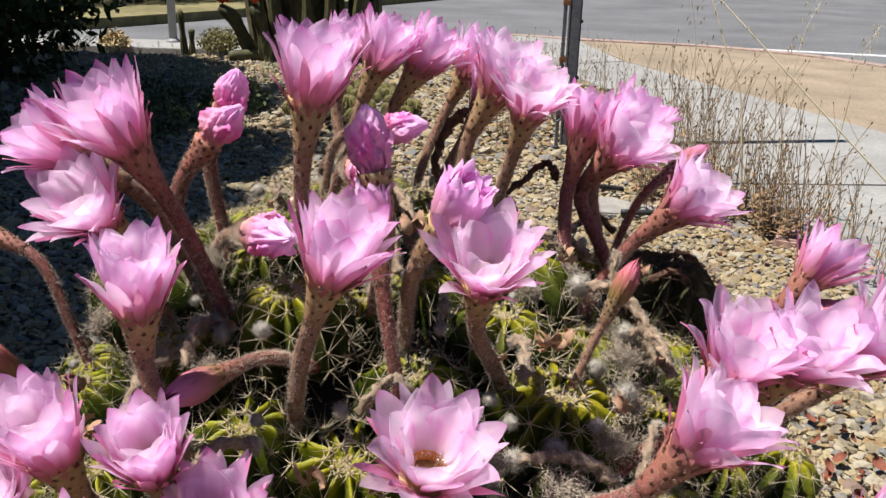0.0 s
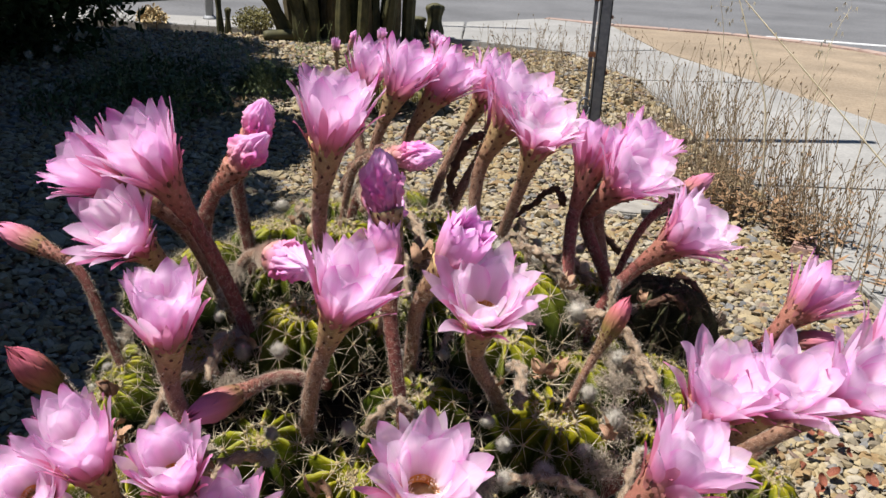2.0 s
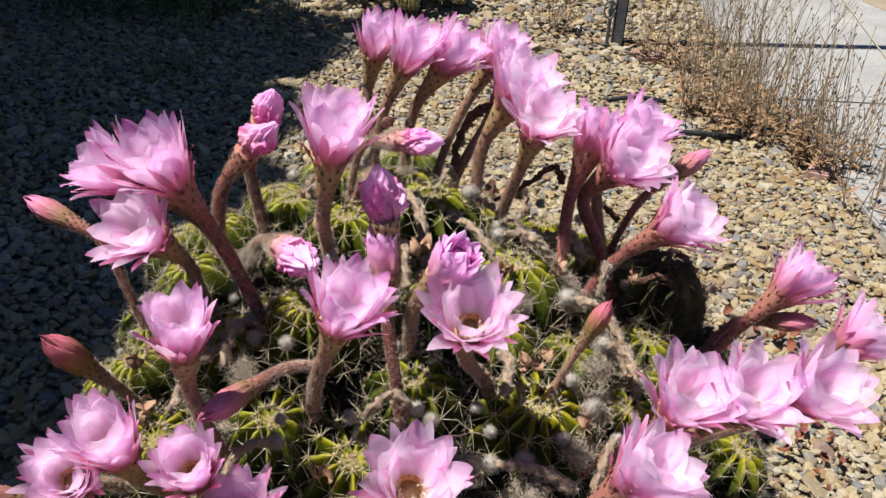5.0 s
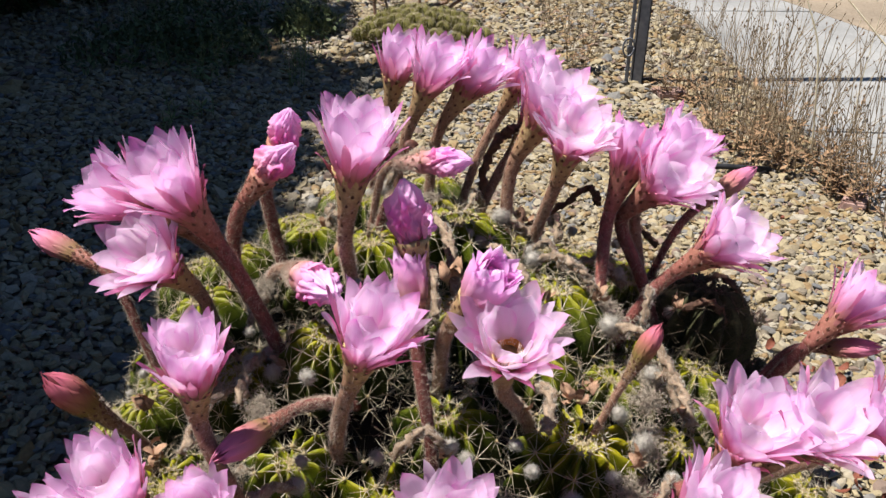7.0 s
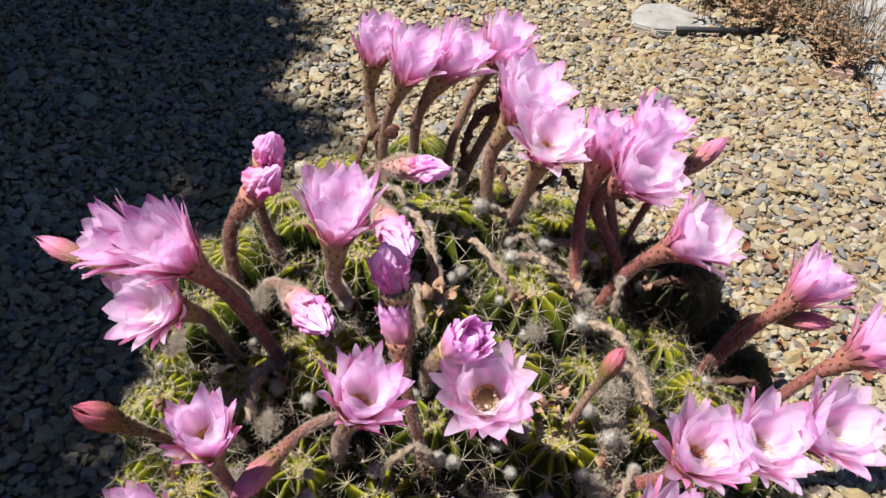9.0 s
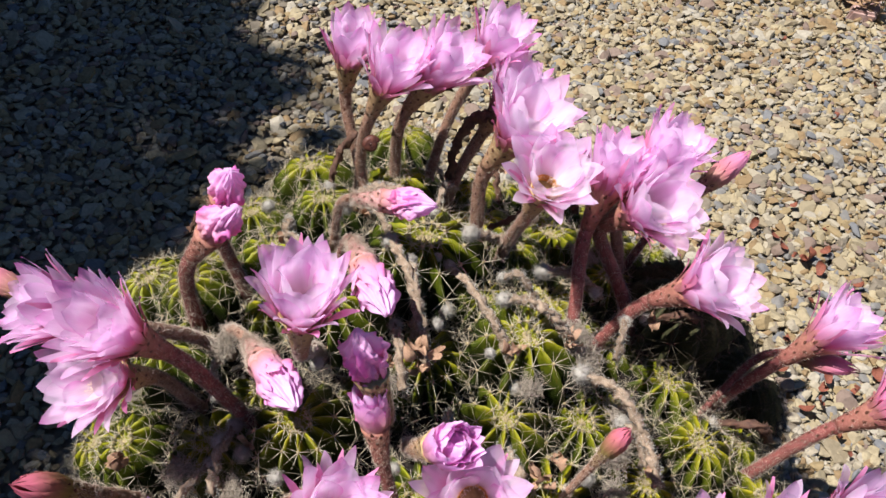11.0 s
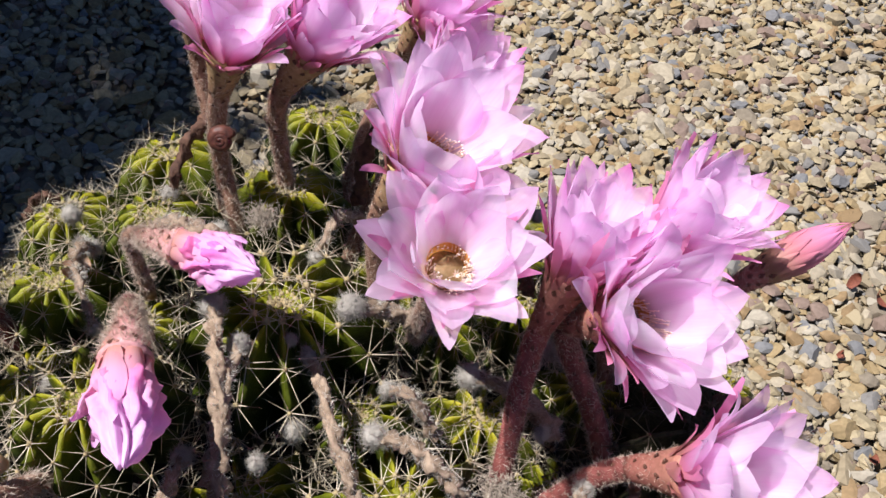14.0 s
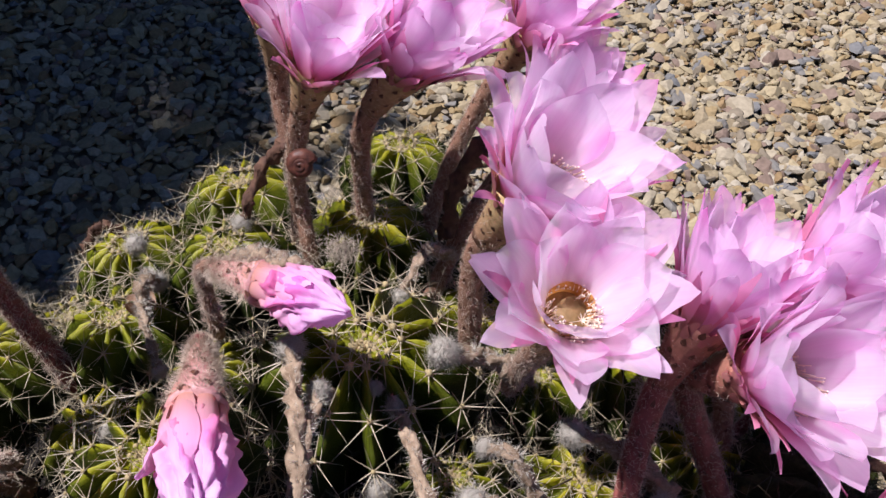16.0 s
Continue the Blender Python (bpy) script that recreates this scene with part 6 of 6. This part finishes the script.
def bloom(parent, p, r=0.035):
    meshes = []
    for k in range(9):
        a = 2 * math.pi * k / 9
        d = Vector((math.cos(a), math.sin(a), 0.9))
        w = Vector((-math.sin(a), math.cos(a), 0)) * r * 0.35
        q = Vector(p)
        meshes.append(([q, q + d * r * 0.6 + w, q + d * r, q + d * r * 0.6 - w], [(0, 1, 2, 3)]))
    v, f = [], []
    for mv, mf in meshes:
        n = len(v)
        v += mv
        f += [tuple(i + n for i in t) for t in mf]
    return child("orange_flower", mesh_of("orange_flower", v, f, ORANGE, False), parent, None, "small orange-red flower")


giant = tagged(empty_at("column_cactus", (-0.90, 6.10, 0)), "large dark green branching column cactus clump", "cactus")
grow = random.Random(9)
for k in range(26):
    a = k * 2.39996
    r = 0.42 * math.sqrt(k / 26)
    fx, fy = r * math.cos(a), 0.55 * r * math.sin(a)
    h = grow.uniform(0.7, 1.5)
    column(giant, (fx, fy, -0.02), (fx * 1.25 + grow.uniform(-.07, .07), fy * 1.2, h), grow.uniform(0.036, 0.058), material=COLUMN_OLD if k % 3 == 1 else COLUMN)
column(giant, (-0.40, -0.10, -0.02), (-0.60, -0.20, 0.36), 0.065)
column(giant, (-0.30, -0.18, -0.02), (-0.38, -0.24, 0.37), 0.06)
bloom(giant, (-0.60, -0.20, 0.36), 0.05)
bloom(giant, (-0.56, -0.23, 0.37), 0.04)
bloom(giant, (-0.38, -0.24, 0.37), 0.05)
lone = tagged(empty_at("column_cactus", (-1.85, 6.18, 0)), "slim dusty column cactus with a short arm", "cactus")
column(lone, (0, 0, -0.02), (-0.02, 0, 0.30), 0.027)
column(lone, (0.05, 0.0, -0.02), (0.055, 0, 0.17), 0.024, name="arm")
lone = tagged(empty_at("column_cactus", (-0.36, 6.45, 0)), "short dark column cactus beside a larger clump", "cactus")
column(lone, (0, 0, -0.02), (0.0, 0, 0.25), 0.075)
column(lone, (-0.10, 0.0, -0.02), (-0.12, 0, 0.15), 0.06, name="arm")
log = tagged(empty_at("fallen_cactus_stem", (-1.46, 5.84, 0.035)), "fallen green cactus stem lying on the ground", "cactus stem")
v, f = sweep(smooth_line([(0, 0, 0), (0.14, 0.06, 0.004), (0.30, 0.13, 0.0)], 6), [0.030, 0.036, 0.037, 0.038, 0.037, 0.037, 0.037, 0.038, 0.037, 0.037, 0.035, 0.032, 0.02], 14)
child("stem", mesh_of("stem", v, f, COLUMN), log)


# ---- shrubs whose shade falls over the gravel ----
def shrub(x, y, rx, ry, rz, cz, leaves, seed, label, leaf=0.06, material=None, blooms=0):
    rng = np.random.default_rng(seed)
    rr = random.Random(seed)
    thing = tagged(empty_at("shrub", (x, y, 0)), label, "shrub")
    tv, tf = [], []
    for k in range(7):
        a = k * 0.9
        tip = Vector((0.55 * rx * math.cos(a), 0.55 * ry * math.sin(a), cz + rz * rr.uniform(0, 0.4)))
        v, f = sweep(bezier(Vector((0.08 * math.cos(a), 0.08 * math.sin(a), -0.05)), Vector((0.1 * math.cos(a), 0.1 * math.sin(a), cz * 0.4)), tip * 0.7, tip, 8), [0.045 * rx * (1 - 0.1 * i) for i in range(9)], 7)
        n = len(tv)
        tv += v
        tf += [tuple(i + n for i in t) for t in f]
    child("trunk", mesh_of("trunk", tv, tf, BARK), thing)
    d = rng.normal(size=(leaves, 3))
    d /= np.linalg.norm(d, axis=1)[:, None]
    bumps = np.array([1 + 0.22 * noise.noise(Vector(q) * 2.3 + Vector((seed, 0, 0))) for q in d])
    rad = (0.25 + 0.75 * rng.random(leaves) ** 0.5) * bumps
    c = d * rad[:, None] * np.array([rx, ry, rz]) + np.array([0, 0, cz])
    keep = c[:, 2] > 0.02
    c = c[keep]
    n = len(c)
    rot = turns(n, rng)
    size = leaf * rng.uniform(0.6, 1.3, n)
    base = np.array([[0, 0, 0], [0.5, 0.22, 0.05], [1, 0, 0], [0.5, -0.22, 0.05]])
    v = np.einsum("nij,vj->nvi", rot, base) * size[:, None, None] + c[:, None, :]
    f = [(4 * i, 4 * i + 1, 4 * i + 2, 4 * i + 3) for i in range(n)]
    me = bpy.data.meshes.new("crown")
    me.from_pydata(v.reshape(-1, 3).tolist(), [], f)
    me.materials.append(material or SHRUB_LEAF)
    child("crown", me, thing, None, "dense dark green leaves")
    return thing


# unseen trees left of the view, added and sized to cast the gravel's shade
TALL = "unseen tall leafy tree, added to cast shade over the gravel"
for x, y, rx, ry, rz, cz, leaves, seed in (
        (-3.84, -0.20, 1.35, 1.25, 2.95, 3.05, 19000, 1), (-3.84, 1.20, 1.35, 1.25, 2.95, 3.05, 19000, 2), (-3.88, 2.60, 1.35, 1.25, 2.95, 3.05, 19000, 3),
        (-4.17, 4.00, 1.35, 1.20, 2.90, 3.00, 18000, 4), (-3.81, 0.50, 1.35, 1.10, 2.97, 3.05, 17000, 11), (-3.81, -1.40, 1.35, 1.10, 2.97, 3.05, 15000, 12),
        (-3.86, 1.90, 1.35, 1.10, 2.97, 3.05, 17000, 13), (-4.08, 5.10, 1.15, 0.75, 2.40, 2.50, 11000, 9)):
    shrub(x, y, rx, ry, rz, cz, leaves, seed, TALL, 0.18)
shrub(-2.95, 4.60, 1.08, 1.05, 0.95, 0.75, 27000, 5, "dense dark green shrub over shaded gravel", 0.078)
# unseen row of shrubs, added to block sky light and deepen the shade
for k, y in enumerate((-0.3, 0.9, 2.1, 3.2)):
    shrub(-2.85, y, 0.62, 0.72, 0.95, 0.85, 6000, 20 + k, "unseen dense shrub, added to keep sky light off the gravel", 0.11)
COVER_LEAF = plain("cover_leaf", (0.05, 0.07, 0.025), (0.11, 0.13, 0.05), 20, 0.7, relief=0)
for x, y, r, k in ((-1.25, 3.62, 0.24, 60), (-1.62, 3.55, 0.30, 61), (-1.55, 4.15, 0.34, 62), (-1.02, 4.15, 0.18, 63)):
    shrub(x, y, r, r * 1.2, 0.12, 0.02, 1500, k, "low dark green ground cover in the shade", 0.034, COVER_LEAF)
OLIVE_LEAF = plain("bush_leaf", (0.13, 0.12, 0.04), (0.25, 0.22, 0.08), 30, 0.7, relief=0)
shrub(-1.64, 6.30, 0.15, 0.14, 0.10, 0.07, 2600, 6, "low rounded olive bush", 0.022, OLIVE_LEAF)
shrub(-2.66, 6.22, 0.22, 0.10, 0.05, 0.07, 420, 7, "white-flowered sprigs at the path's edge", 0.020, SHRUB_BLOOM)
shrub(-2.43, 6.42, 0.12, 0.08, 0.12, 0.0, 2400, 8, "tuft of dry yellow grass at the footpath", 0.030, plain("dry_tuft", (0.42, 0.31, 0.15), (0.62, 0.49, 0.28), 30, 0.8, relief=0))
for k, (x, y) in enumerate(((-5.2, 10.1), (-4.5, 10.6), (-3.95, 11.2), (-3.45, 11.9), (-2.9, 12.6))):
    shrub(x, y, 0.60, 0.55, 0.50, 0.35, 3000, 30 + k, "low olive shrub on the verge across the street", 0.07)

# ---- single stones of the nearest gravel ----
v, f = base_stone(2)
SINGLES = []
for k in range(8):
    rng = np.random.default_rng(300 + k)
    w = v * (1 + rng.normal(0, 0.10, (len(v), 1)))
    for cut in range(5):
        d = rng.normal(size=3)
        d /= np.linalg.norm(d)
        w = w - np.maximum(0, w @ d - rng.uniform(0.35, 0.75))[:, None] * d
    w = w * rng.uniform(0.7, 1.3, 3) * np.array([1, 1, 0.56]) * 1.22
    SINGLES.append(mesh_of("stone", w, [tuple(int(i) for i in t) for t in f], STONE, False))
c, s = scatter(0.56, 0.86, 1.42, 1.76, 0.0182, 21, lambda x, y: True)
lay = random.Random(22)
for p, r in list(zip(c, s))[:300]:
    ob = child("stone", SINGLES[lay.randrange(8)], ground, pose(p[0], p[1], p[2], lay.gauss(0, 14), lay.gauss(0, 14), lay.uniform(0, 360)) @ Matrix.Diagonal((r, r, r, 1)))
